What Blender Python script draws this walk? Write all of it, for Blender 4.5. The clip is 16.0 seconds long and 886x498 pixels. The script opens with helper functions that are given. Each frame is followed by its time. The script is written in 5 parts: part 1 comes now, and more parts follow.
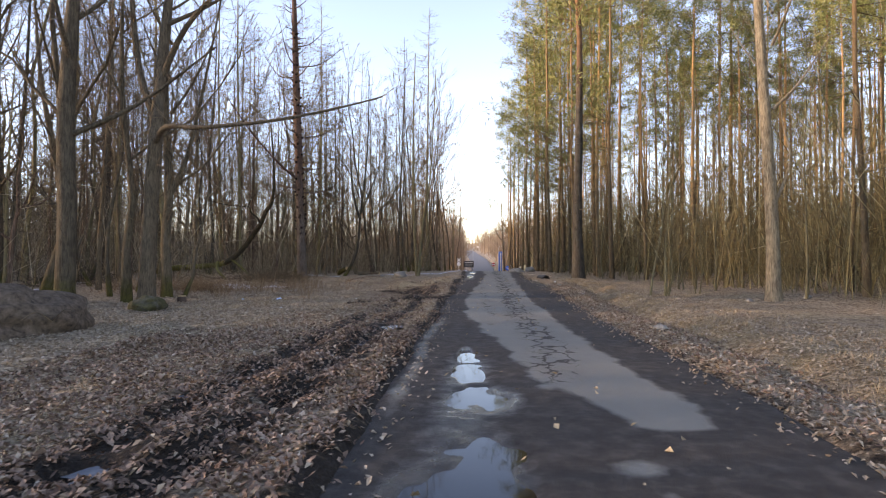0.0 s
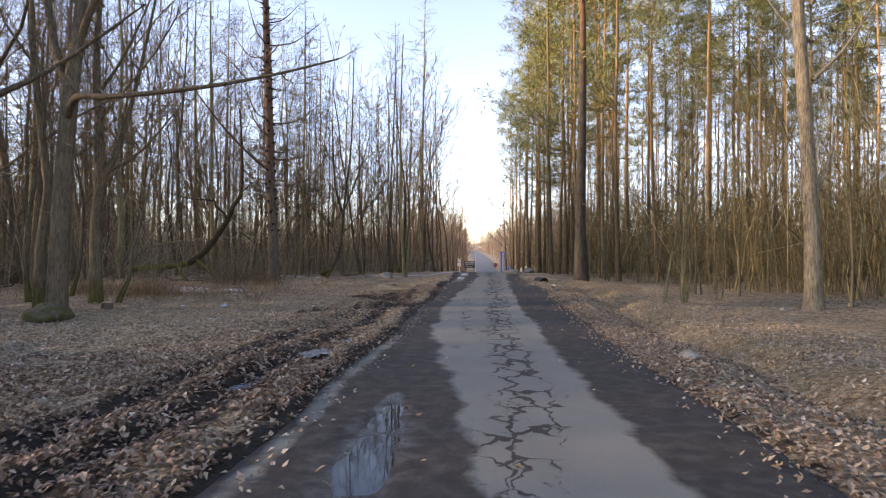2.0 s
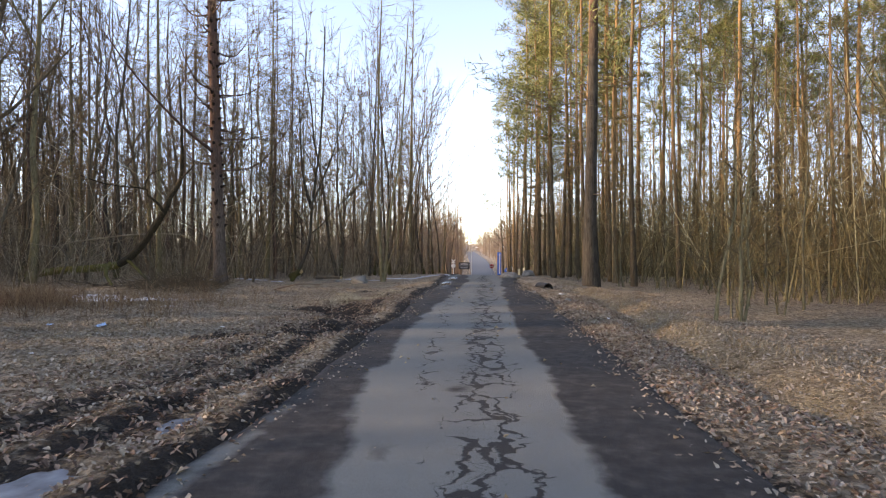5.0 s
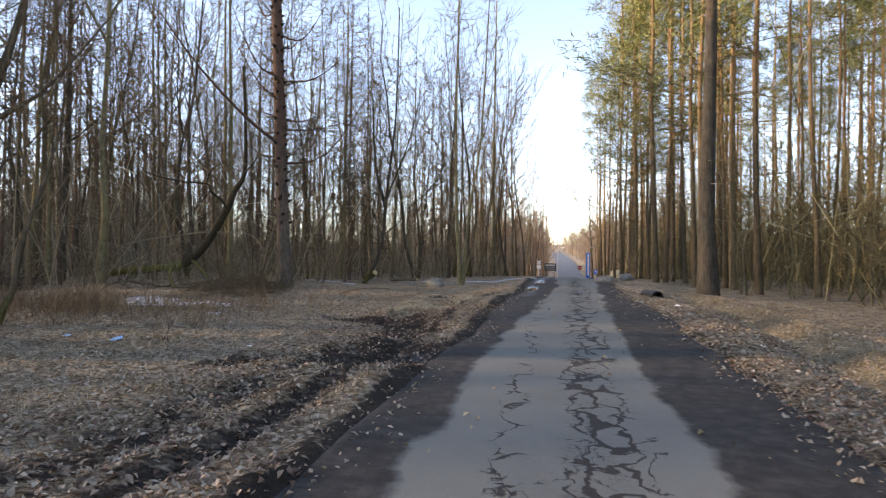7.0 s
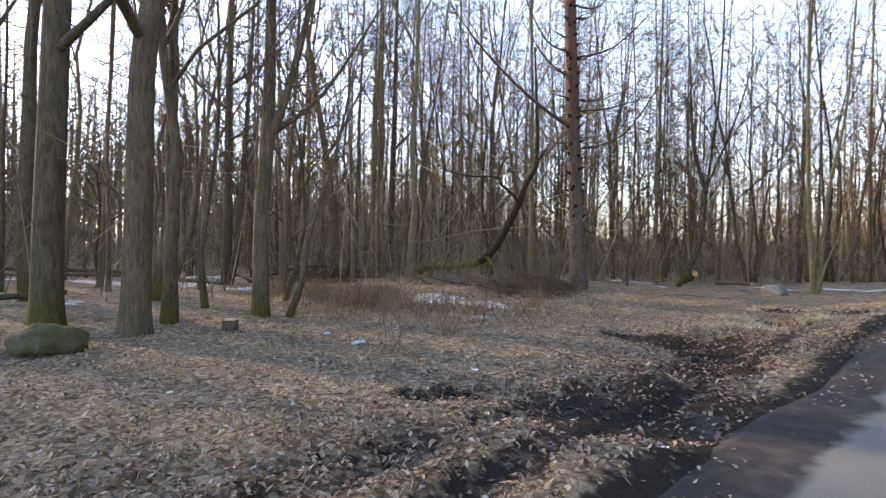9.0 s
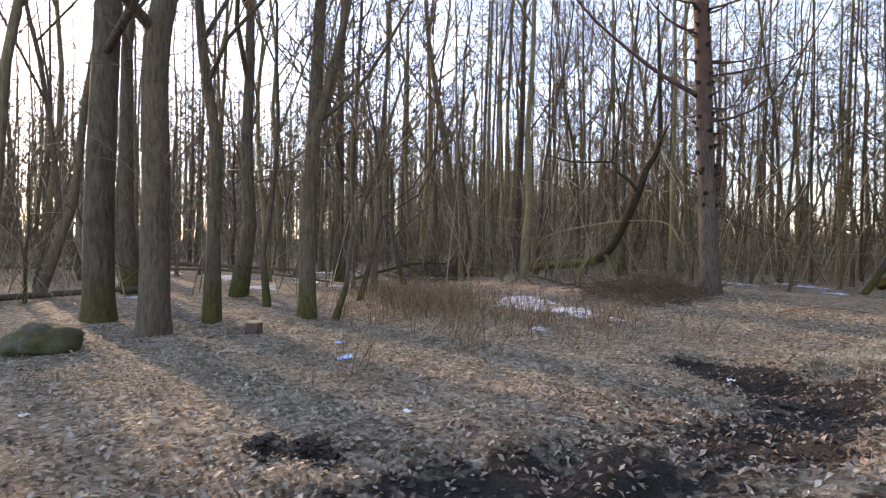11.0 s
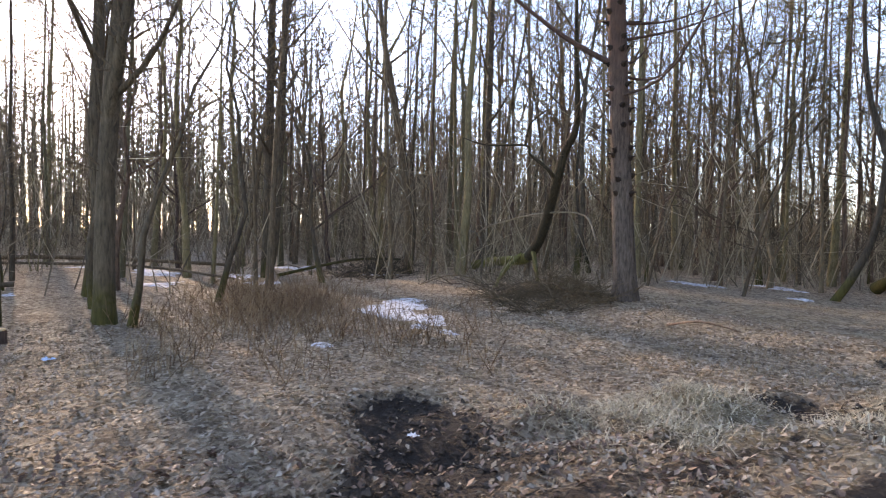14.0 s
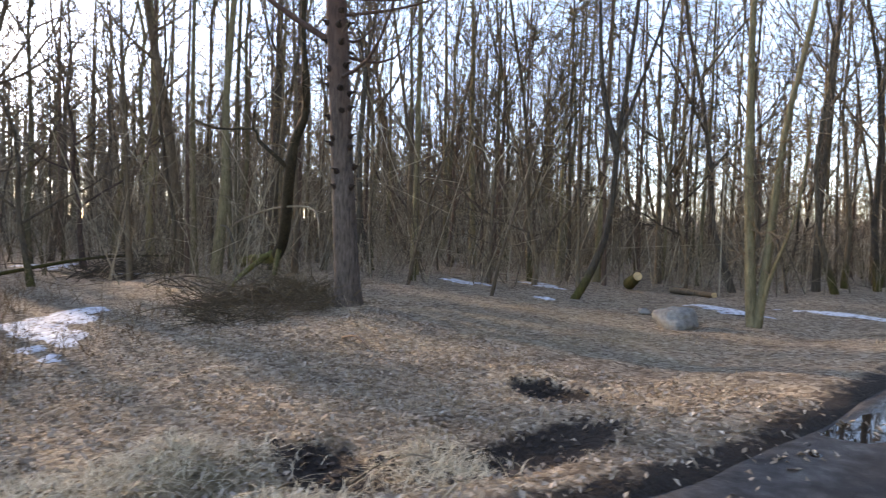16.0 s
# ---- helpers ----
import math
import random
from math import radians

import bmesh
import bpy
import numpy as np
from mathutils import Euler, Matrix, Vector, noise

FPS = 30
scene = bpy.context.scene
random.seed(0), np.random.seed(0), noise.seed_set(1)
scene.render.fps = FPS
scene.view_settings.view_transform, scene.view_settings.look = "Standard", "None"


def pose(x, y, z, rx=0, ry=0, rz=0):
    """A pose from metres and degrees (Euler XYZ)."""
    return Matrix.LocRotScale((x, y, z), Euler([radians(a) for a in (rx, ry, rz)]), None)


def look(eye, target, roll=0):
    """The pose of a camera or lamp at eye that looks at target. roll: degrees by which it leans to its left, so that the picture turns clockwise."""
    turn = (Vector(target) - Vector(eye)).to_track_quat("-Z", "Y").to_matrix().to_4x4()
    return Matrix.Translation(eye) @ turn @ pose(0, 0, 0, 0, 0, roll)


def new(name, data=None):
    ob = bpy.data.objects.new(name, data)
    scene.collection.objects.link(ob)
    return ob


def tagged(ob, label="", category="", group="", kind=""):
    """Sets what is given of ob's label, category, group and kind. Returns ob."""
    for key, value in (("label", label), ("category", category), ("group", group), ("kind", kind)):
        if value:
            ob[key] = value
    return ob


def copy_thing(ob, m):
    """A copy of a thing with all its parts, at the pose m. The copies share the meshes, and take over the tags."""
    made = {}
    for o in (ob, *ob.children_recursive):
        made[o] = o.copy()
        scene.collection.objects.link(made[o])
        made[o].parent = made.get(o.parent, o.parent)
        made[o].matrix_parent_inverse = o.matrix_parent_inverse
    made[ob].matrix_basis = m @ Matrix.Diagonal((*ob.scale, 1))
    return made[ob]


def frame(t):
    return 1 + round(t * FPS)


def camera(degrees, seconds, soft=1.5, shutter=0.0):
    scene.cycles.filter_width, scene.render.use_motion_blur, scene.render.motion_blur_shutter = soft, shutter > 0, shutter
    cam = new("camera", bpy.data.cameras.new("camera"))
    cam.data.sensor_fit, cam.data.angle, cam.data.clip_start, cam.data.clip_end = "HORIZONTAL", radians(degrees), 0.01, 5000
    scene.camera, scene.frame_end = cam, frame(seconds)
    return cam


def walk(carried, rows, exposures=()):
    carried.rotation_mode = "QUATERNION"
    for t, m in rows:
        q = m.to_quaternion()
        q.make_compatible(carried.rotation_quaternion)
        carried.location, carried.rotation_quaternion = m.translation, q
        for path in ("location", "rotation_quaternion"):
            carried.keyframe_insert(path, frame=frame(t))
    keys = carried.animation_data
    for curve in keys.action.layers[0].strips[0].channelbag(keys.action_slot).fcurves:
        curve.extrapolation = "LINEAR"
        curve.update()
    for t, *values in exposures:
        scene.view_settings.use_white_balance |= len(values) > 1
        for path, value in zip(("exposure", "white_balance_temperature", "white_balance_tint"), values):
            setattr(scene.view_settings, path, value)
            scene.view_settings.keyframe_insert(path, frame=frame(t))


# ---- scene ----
# The camera and its walk: along the track, turning to the clearing.
cam = camera(74.7, 16.0, soft=1.15, shutter=0.2)
PATH = [
    (0, (0.78, 1.033, 1.403), (0.648, 3.028, 1.432), 0.2),
    (0.5, (0.941, 1.844, 1.397), (0.801, 3.839, 1.423), 0.3),
    (1, (1.099, 2.609, 1.383), (0.953, 4.603, 1.412), 0.3),
    (1.5, (1.256, 3.451, 1.373), (1.103, 5.445, 1.401), 0.3),
    (2, (1.451, 4.254, 1.386), (1.3, 6.248, 1.416), 0.3),
    (2.5, (1.596, 5.064, 1.371), (1.443, 7.058, 1.403), 0.3),
    (3, (1.732, 5.819, 1.395), (1.597, 7.814, 1.426), 0.3),
    (3.5, (1.712, 6.707, 1.408), (1.579, 8.702, 1.438), 0.4),
    (6, (1.713, 10.559, 1.377), (1.538, 12.551, 1.413), 0.4),
    (6.5, (1.581, 11.268, 1.389), (1.316, 13.25, 1.423), 0.5),
    (7, (1.477, 11.975, 1.425), (1.048, 13.929, 1.456), 0.7),
    (7.5, (1.354, 12.669, 1.457), (0.655, 14.543, 1.483), 0.8),
    (8, (1.302, 13.369, 1.492), (0.378, 15.142, 1.51), 1.0),
    (8.5, (1.185, 14.098, 1.466), (0.021, 15.724, 1.476), 1.1),
    (9, (1.159, 14.85, 1.453), (-0.225, 16.293, 1.457), 1.1),
    (9.5, (1.08, 15.644, 1.406), (-0.462, 16.918, 1.406), 1.1),
    (12, (1.461, 19.471, 1.638), (-0.334, 20.353, 1.601), 1.0),
    (12.5, (1.492, 20.263, 1.646), (-0.317, 21.115, 1.607), 1.0),
    (13, (1.53, 21.053, 1.644), (-0.288, 21.886, 1.604), 1.1),
    (13.5, (1.525, 21.853, 1.655), (-0.301, 22.667, 1.608), 1.1),
    (14, (1.499, 22.688, 1.678), (-0.332, 23.491, 1.626), 1.2),
    (14.5, (1.488, 23.486, 1.701), (-0.333, 24.311, 1.644), 1.3),
    (15, (1.491, 24.358, 1.718), (-0.285, 25.277, 1.66), 1.3),
    (15.5, (1.56, 25.268, 1.81), (-0.154, 26.296, 1.739), 1.4),
    (16, (1.824, 26.209, 1.883), (0.221, 27.403, 1.812), 1.6),
]

walk(cam, [(t, look(eye, target, roll)) for t, eye, target, roll in PATH],
     [(0.0, 2.38, 10700, 27), (3.5, 2.42, 10700, 27), (7.0, 2.47, 10500, 22), (9.0, 2.95, 10600, 24), (12.5, 3.06, 10000, 26), (16.0, 3.04, 9600, 23)])

# World, sun and exposure: a low afternoon sun behind the bare wood.
SUN_TO = Vector((-0.943, -0.205, 0.262)).normalized()
world = bpy.data.worlds.new("sky")
scene.world = world
world.use_nodes = True
wn = world.node_tree.nodes
sky = wn.new("ShaderNodeTexSky")
sky.sky_type, sky.sun_disc = "NISHITA", False
sky.sun_elevation = math.asin(SUN_TO.z)
sky.sun_rotation = math.atan2(SUN_TO.x, SUN_TO.y)
sky.air_density, sky.dust_density, sky.ozone_density = 0.75, 0.1, 3.0
wn["Background"].inputs["Strength"].default_value = 0.15
world.node_tree.links.new(sky.outputs["Color"], wn["Background"].inputs["Color"])
sun = new("sun", bpy.data.lights.new("sun", "SUN"))
sun.data.energy, sun.data.angle, sun.data.color = 2.1, radians(2.0), (1.0, 0.92, 0.8)
sun.matrix_world = look((0, 0, 0), -SUN_TO)


# ---------------------------------------------------------------- materials
def mat(name, rough=0.9, spec=0.3):
    m = bpy.data.materials.new(name)
    m.use_nodes = True
    b = m.node_tree.nodes["Principled BSDF"]
    b.inputs["Roughness"].default_value = rough
    b.inputs["Specular IOR Level"].default_value = spec
    return m, m.node_tree, b


def node(nt, kind, **values):
    n = nt.nodes.new(kind)
    for key, value in values.items():
        n.inputs[key.replace("_", " ")].default_value = value
    return n


def coords(nt, space="Object", scale=(1, 1, 1)):
    tc = nt.nodes.new("ShaderNodeTexCoord")
    mp = node(nt, "ShaderNodeMapping", Scale=scale)
    nt.links.new(tc.outputs[space], mp.inputs["Vector"])
    return mp.outputs["Vector"]


def noise_tex(nt, vec, scale, detail=4.0, rough=0.6, distort=0.0):
    n = node(nt, "ShaderNodeTexNoise", Scale=scale, Detail=detail, Roughness=rough, Distortion=distort)
    nt.links.new(vec, n.inputs["Vector"])
    return n.outputs["Fac"]


def ramp(nt, fac, stops):
    r = nt.nodes.new("ShaderNodeValToRGB")
    while len(r.color_ramp.elements) < len(stops):
        r.color_ramp.elements.new(0.5)
    for e, (p, c) in zip(r.color_ramp.elements, stops):
        e.position, e.color = p, (*c, 1)
    nt.links.new(fac, r.inputs["Fac"])
    return r.outputs["Color"]


def grey(nt, fac, lo, hi):
    r = node(nt, "ShaderNodeMapRange", From_Min=lo, From_Max=hi)
    nt.links.new(fac, r.inputs["Value"])
    return r.outputs["Result"]


def mix(nt, fac, a, b, how="MIX"):
    m = nt.nodes.new("ShaderNodeMixRGB")
    m.blend_type = how
    for sock, v in zip(m.inputs, (fac, a, b)):
        if isinstance(v, (int, float)):
            sock.default_value = v
        elif isinstance(v, tuple):
            sock.default_value = (*v, 1)
        else:
            nt.links.new(v, sock)
    return m.outputs["Color"]


def calc(nt, how, a, b):
    m = nt.nodes.new("ShaderNodeMath")
    m.operation, m.use_clamp = how, False
    for sock, v in zip(m.inputs, (a, b)):
        if isinstance(v, (int, float)):
            sock.default_value = v
        else:
            nt.links.new(v, sock)
    return m.outputs[0]


def bump(nt, b, height, strength, distance):
    n = node(nt, "ShaderNodeBump", Strength=strength, Distance=distance)
    nt.links.new(height, n.inputs["Height"])
    nt.links.new(n.outputs["Normal"], b.inputs["Normal"])


def attr(nt, name):
    a = nt.nodes.new("ShaderNodeAttribute")
    a.attribute_name = name
    return a.outputs["Fac"]


def bark(name, dark, light, ridge=6.0, moss=0.0, upper=None, upper_from=5.0, upper_to=9.0):
    """Bark with upright ridges; moss at the foot; another colour higher up, as on pines."""
    m, nt, b = mat(name, 0.92, 0.2)
    v = coords(nt, "Object", (1, 1, 0.16))
    n1 = noise_tex(nt, v, ridge * 5, 6, 0.7, 0.4)
    n2 = noise_tex(nt, coords(nt), 2.3, 3)
    col = ramp(nt, n1, [(0.3, dark), (0.7, light)])
    info = nt.nodes.new("ShaderNodeObjectInfo")
    tone = ramp(nt, info.outputs["Random"], [(0.0, (0.6, 0.6, 0.62)), (1.0, (1.2, 1.12, 1.0))])
    sep = nt.nodes.new("ShaderNodeSeparateXYZ")
    nt.links.new(coords(nt), sep.inputs[0])
    if upper:
        hi = ramp(nt, n1, [(0.25, tuple(c * 0.6 for c in upper)), (0.65, upper)])
        wob = calc(nt, "MULTIPLY", n2, 3.0)
        up = grey(nt, calc(nt, "ADD", sep.outputs["Z"], wob), upper_from + 1.5, upper_to + 1.5)
        col = mix(nt, up, col, hi)
    col = mix(nt, 1.0, col, tone, "MULTIPLY")
    col = mix(nt, 0.6, col, ramp(nt, n2, [(0.3, (0.65, 0.65, 0.65)), (0.7, (1.25, 1.25, 1.2))]), "MULTIPLY")
    if moss:
        n3 = noise_tex(nt, coords(nt), 5.0, 5)
        low = grey(nt, sep.outputs["Z"], 1.15 * moss, 0.05)
        fac = grey(nt, calc(nt, "MULTIPLY", low, n3), 0.12, 0.38)
        col = mix(nt, fac, col, ramp(nt, n1, [(0.3, (0.033, 0.0312, 0.0108)), (0.7, (0.096, 0.087, 0.03))]))
    nt.links.new(col, b.inputs["Base Color"])
    bump(nt, b, n1, 0.8, 0.03)
    return m


BARK_GREY = bark("bark_grey", (0.049, 0.0396, 0.0302), (0.2059, 0.1685, 0.1289), 5)
BARK_OAK = bark("bark_mossy_foot", (0.0374, 0.0317, 0.0252), (0.1591, 0.1361, 0.108), 4, moss=1.0)
BARK_BROWN = bark("bark_brown", (0.0418, 0.0302, 0.0259), (0.2153, 0.1548, 0.131), 3.2)
BARK_SPRUCE = bark("bark_scaly", (0.036, 0.0288, 0.0266), (0.216, 0.18, 0.162), 5, upper=(0.144, 0.09, 0.0756), upper_from=2.5, upper_to=6)
BARK_KNOT = bark("bark_knot", (0.0144, 0.0108, 0.0094), (0.0648, 0.0468, 0.0396), 6)
BARK_PINE = bark("bark_pine", (0.0612, 0.0475, 0.0324), (0.216, 0.1692, 0.1152), 3, upper=(0.3312, 0.216, 0.1224), upper_from=4, upper_to=8)
BARK_PINE_OLD = bark("bark_pine_old", (0.022, 0.02, 0.018), (0.1, 0.092, 0.082), 3, upper=(0.216, 0.1152, 0.0648), upper_from=9, upper_to=15)
BARK_BIRCH = bark("bark_pale", (0.0432, 0.0382, 0.031), (0.2592, 0.234, 0.1944), 4.5)
BARK_OLIVE = bark("bark_olive", (0.085, 0.077, 0.048), (0.25, 0.226, 0.148), 6)
TWIG = bark("twig_bark", (0.0749, 0.0583, 0.0439), (0.2059, 0.1634, 0.1217), 8)
# A darker version of twig_bark, for twig heaps and some crooked trees.
TWIG_DEEP = bark("dark_twig_bark", (0.054, 0.0446, 0.0331), (0.1656, 0.1368, 0.1008), 8)
TWIG_TAN = bark("twig_tan", (0.0936, 0.072, 0.0396), (0.2304, 0.1872, 0.108), 8)
DEAD_MOSS = bark("dead_wood_mossy", (0.0432, 0.0432, 0.0144), (0.2016, 0.1944, 0.072), 5)
DEAD_PALE = bark("dead_wood_pale", (0.1152, 0.1008, 0.0792), (0.3024, 0.2664, 0.216), 5)


def leafy(name, stops, rough=0.7):
    m, nt, b = mat(name, rough, 0.25)
    g = nt.nodes.new("ShaderNodeNewGeometry")
    col = ramp(nt, g.outputs["Random Per Island"], stops)
    n = noise_tex(nt, coords(nt), 60.0, 3)
    col = mix(nt, 0.5, col, ramp(nt, n, [(0.3, (0.6, 0.6, 0.6)), (0.7, (1.3, 1.3, 1.3))]), "MULTIPLY")
    nt.links.new(col, b.inputs["Base Color"])
    return m


LEAVES = leafy("dry_leaves", [(0.0, (0.19, 0.142, 0.102)), (0.5, (0.29, 0.228, 0.17)), (0.85, (0.37, 0.302, 0.236)), (1.0, (0.45, 0.385, 0.315))])
LEAVES_RUST = leafy("rusty_leaves", [(0.0, (0.0952, 0.0582, 0.0448)), (0.6, (0.2072, 0.1366, 0.103)), (1.0, (0.3584, 0.252, 0.1904))])
STRAW = leafy("dry_grass", [(0.0, (0.1822, 0.1283, 0.0745)), (0.6, (0.3395, 0.2567, 0.1615)), (1.0, (0.4554, 0.3643, 0.2484))])
STRAW_PALE = leafy("bleached_grass", [(0.0, (0.3024, 0.2369, 0.1512)), (0.6, (0.504, 0.4234, 0.2923)), (1.0, (0.6653, 0.5846, 0.4334))])
NEEDLES = leafy("pine_needles", [(0.0, (0.09, 0.115, 0.04)), (0.6, (0.18, 0.2, 0.07)), (1.0, (0.31, 0.3, 0.125))], 0.6)
FAR_TWIGS = leafy("far_twigs", [(0.0, (0.144, 0.1008, 0.072)), (0.6, (0.2376, 0.1728, 0.1296)), (1.0, (0.3024, 0.2376, 0.1728))], 0.9)


BRUSH = leafy("brush_stems", [(0.0, (0.08, 0.066, 0.05)), (0.45, (0.21, 0.172, 0.125)), (0.8, (0.33, 0.28, 0.2)), (1.0, (0.46, 0.41, 0.31))], 0.9)
RED_STEMS = leafy("reddish_stems", [(0.0, (0.0864, 0.0504, 0.0324)), (0.5, (0.1944, 0.126, 0.0792)), (1.0, (0.3312, 0.2448, 0.1584))], 0.9)
BRUSH_TAN = leafy("tan_brush_stems", [(0.0, (0.0504, 0.0432, 0.0252)), (0.5, (0.1368, 0.1188, 0.0634)), (0.85, (0.2376, 0.2088, 0.1152)), (1.0, (0.36, 0.324, 0.2016))], 0.9)


def ground_material():
    m, nt, b = mat("forest_floor", 0.95, 0.2)
    v = coords(nt)
    vor = node(nt, "ShaderNodeTexVoronoi", Scale=19.0)
    warp = nt.nodes.new("ShaderNodeVectorMath")
    wn_ = node(nt, "ShaderNodeTexNoise", Scale=7.0, Detail=2.0)
    nt.links.new(v, wn_.inputs["Vector"])
    warp.operation = "MULTIPLY_ADD"
    warp.inputs[1].default_value = (0.16, 0.16, 0.16)
    nt.links.new(wn_.outputs["Color"], warp.inputs[0])
    nt.links.new(v, warp.inputs[2])
    nt.links.new(warp.outputs[0], vor.inputs["Vector"])
    one = nt.nodes.new("ShaderNodeSeparateColor")
    nt.links.new(vor.outputs["Color"], one.inputs[0])
    leaf = ramp(nt, one.outputs[0], [(0.0, (0.1458, 0.1069, 0.0778)), (0.4, (0.2916, 0.2284, 0.1701)), (0.8, (0.4082, 0.3353, 0.2576)), (1.0, (0.5249, 0.4471, 0.3596))])
    fine = noise_tex(nt, v, 45.0, 5, 0.7)
    broad = noise_tex(nt, v, 0.8, 4)
    straw = ramp(nt, fine, [(0.3, (0.1109, 0.0907, 0.0504)), (0.6, (0.3024, 0.252, 0.1512)), (0.8, (0.4032, 0.3528, 0.2218))])
    gfac = grey(nt, calc(nt, "ADD", attr(nt, "grass"), calc(nt, "MULTIPLY", broad, 0.9)), 0.65, 1.3)
    col = mix(nt, gfac, leaf, straw)
    col = mix(nt, 0.7, col, ramp(nt, broad, [(0.3, (0.7, 0.68, 0.66)), (0.7, (1.2, 1.18, 1.12))]), "MULTIPLY")
    patch = noise_tex(nt, v, 3.4, 6, 0.7, 0.5)
    col = mix(nt, 0.85, col, ramp(nt, patch, [(0.33, (0.55, 0.52, 0.5)), (0.5, (1.0, 1.0, 1.0)), (0.7, (1.22, 1.22, 1.2))]), "MULTIPLY")
    mudn = calc(nt, "ADD", attr(nt, "mud"), calc(nt, "MULTIPLY", calc(nt, "SUBTRACT", noise_tex(nt, v, 6.0, 5, 0.65), 0.5), 1.3))
    mfac = grey(nt, mudn, 0.35, 0.62)
    mud = ramp(nt, fine, [(0.3, (0.014, 0.0105, 0.009)), (0.7, (0.05, 0.038, 0.031))])
    col = mix(nt, mfac, col, mud)
    nt.links.new(col, b.inputs["Base Color"])
    nt.links.new(grey(nt, mfac, 1.6, -0.0), b.inputs["Roughness"])
    r = node(nt, "ShaderNodeMapRange", To_Min=0.95, To_Max=0.75)
    nt.links.new(mfac, r.inputs["Value"])
    nt.links.new(r.outputs["Result"], b.inputs["Roughness"])
    hgt = calc(nt, "ADD", calc(nt, "MULTIPLY", vor.outputs["Distance"], -1.0), calc(nt, "MULTIPLY", fine, 1.2))
    bump(nt, b, hgt, 1.0, 0.05)
    return m


def road_material():
    m, nt, b = mat("worn_asphalt", 0.9, 0.4)
    v = coords(nt)
    fine = noise_tex(nt, v, 160.0, 3, 0.7)
    mid = noise_tex(nt, v, 5.0, 5, 0.65)
    broad = noise_tex(nt, v, 0.9, 4, 0.6)
    soft_n = noise_tex(nt, v, 2.2, 6, 0.6)
    dryraw = calc(nt, "ADD", attr(nt, "dry"), calc(nt, "MULTIPLY", calc(nt, "SUBTRACT", soft_n, 0.5), 1.3))
    dry = grey(nt, dryraw, 0.32, 0.66)
    pale = ramp(nt, fine, [(0.28, (0.095, 0.096, 0.088)), (0.72, (0.23, 0.232, 0.213))])
    pale = mix(nt, 0.6, pale, ramp(nt, broad, [(0.3, (0.75, 0.75, 0.76)), (0.7, (1.15, 1.14, 1.1))]), "MULTIPLY")
    dirt = ramp(nt, mid, [(0.3, (0.0144, 0.0122, 0.0115)), (0.5, (0.0302, 0.0266, 0.0245)), (0.75, (0.072, 0.0634, 0.0562))])
    dirt = mix(nt, 0.5, dirt, ramp(nt, fine, [(0.3, (0.5, 0.5, 0.5)), (0.7, (1.5, 1.5, 1.5))]), "MULTIPLY")
    # crazed cracks: warped cell edges inside the cracked strip
    warp = nt.nodes.new("ShaderNodeVectorMath")
    wn_ = node(nt, "ShaderNodeTexNoise", Scale=3.5, Detail=4.0)
    nt.links.new(v, wn_.inputs["Vector"])
    warp.operation = "MULTIPLY_ADD"
    warp.inputs[1].default_value = (0.5, 0.7, 0)
    nt.links.new(wn_.outputs["Color"], warp.inputs[0])
    nt.links.new(v, warp.inputs[2])
    lines = []
    for scale, zone, wide in ((3.0, "crack", 0.07), (7.5, "crack2", 0.06)):
        vor = node(nt, "ShaderNodeTexVoronoi", Scale=scale)
        vor.feature = "DISTANCE_TO_EDGE"
        long_ = node(nt, "ShaderNodeMapping", Scale=(1.0, 0.5, 1.0))
        nt.links.new(warp.outputs[0], long_.inputs["Vector"])
        nt.links.new(long_.outputs["Vector"], vor.inputs["Vector"])
        width = calc(nt, "MULTIPLY", calc(nt, "SUBTRACT", calc(nt, "ADD", attr(nt, zone), calc(nt, "MULTIPLY", calc(nt, "SUBTRACT", mid, 0.5), 1.4)), 0.35), wide * 1.6)
        lines.append(grey(nt, calc(nt, "SUBTRACT", width, vor.outputs["Distance"]), -0.012, 0.012))
    crack = calc(nt, "MAXIMUM", lines[0], lines[1])
    col = mix(nt, crack, pale, (0.028, 0.025, 0.023))
    col = mix(nt, dry, dirt, col)
    nt.links.new(col, b.inputs["Base Color"])
    wet = grey(nt, calc(nt, "ADD", attr(nt, "wet"), calc(nt, "MULTIPLY", calc(nt, "SUBTRACT", mid, 0.5), 0.8)), 0.3, 0.8)
    r = node(nt, "ShaderNodeMapRange", To_Min=0.85, To_Max=0.24)
    nt.links.new(wet, r.inputs["Value"])
    nt.links.new(r.outputs["Result"], b.inputs["Roughness"])
    rough_dirt = calc(nt, "MULTIPLY", calc(nt, "SUBTRACT", 1.0, dry), calc(nt, "MULTIPLY", mid, 6.0))
    h = calc(nt, "SUBTRACT", calc(nt, "ADD", fine, rough_dirt), calc(nt, "MULTIPLY", crack, 3.0))
    bump(nt, b, h, 0.5, 0.008)
    return m


def plain(name, color, rough=0.6, spec=0.4, grain=25.0, vary=0.25, metal=0.0):
    m, nt, b = mat(name, rough, spec)
    n = noise_tex(nt, coords(nt), grain, 5)
    lo, hi = tuple(c * (1 - vary) for c in color), tuple(min(1, c * (1 + vary)) for c in color)
    nt.links.new(ramp(nt, n, [(0.3, lo), (0.7, hi)]), b.inputs["Base Color"])
    b.inputs["Metallic"].default_value = metal
    bump(nt, b, n, 0.2, 0.01)
    return m


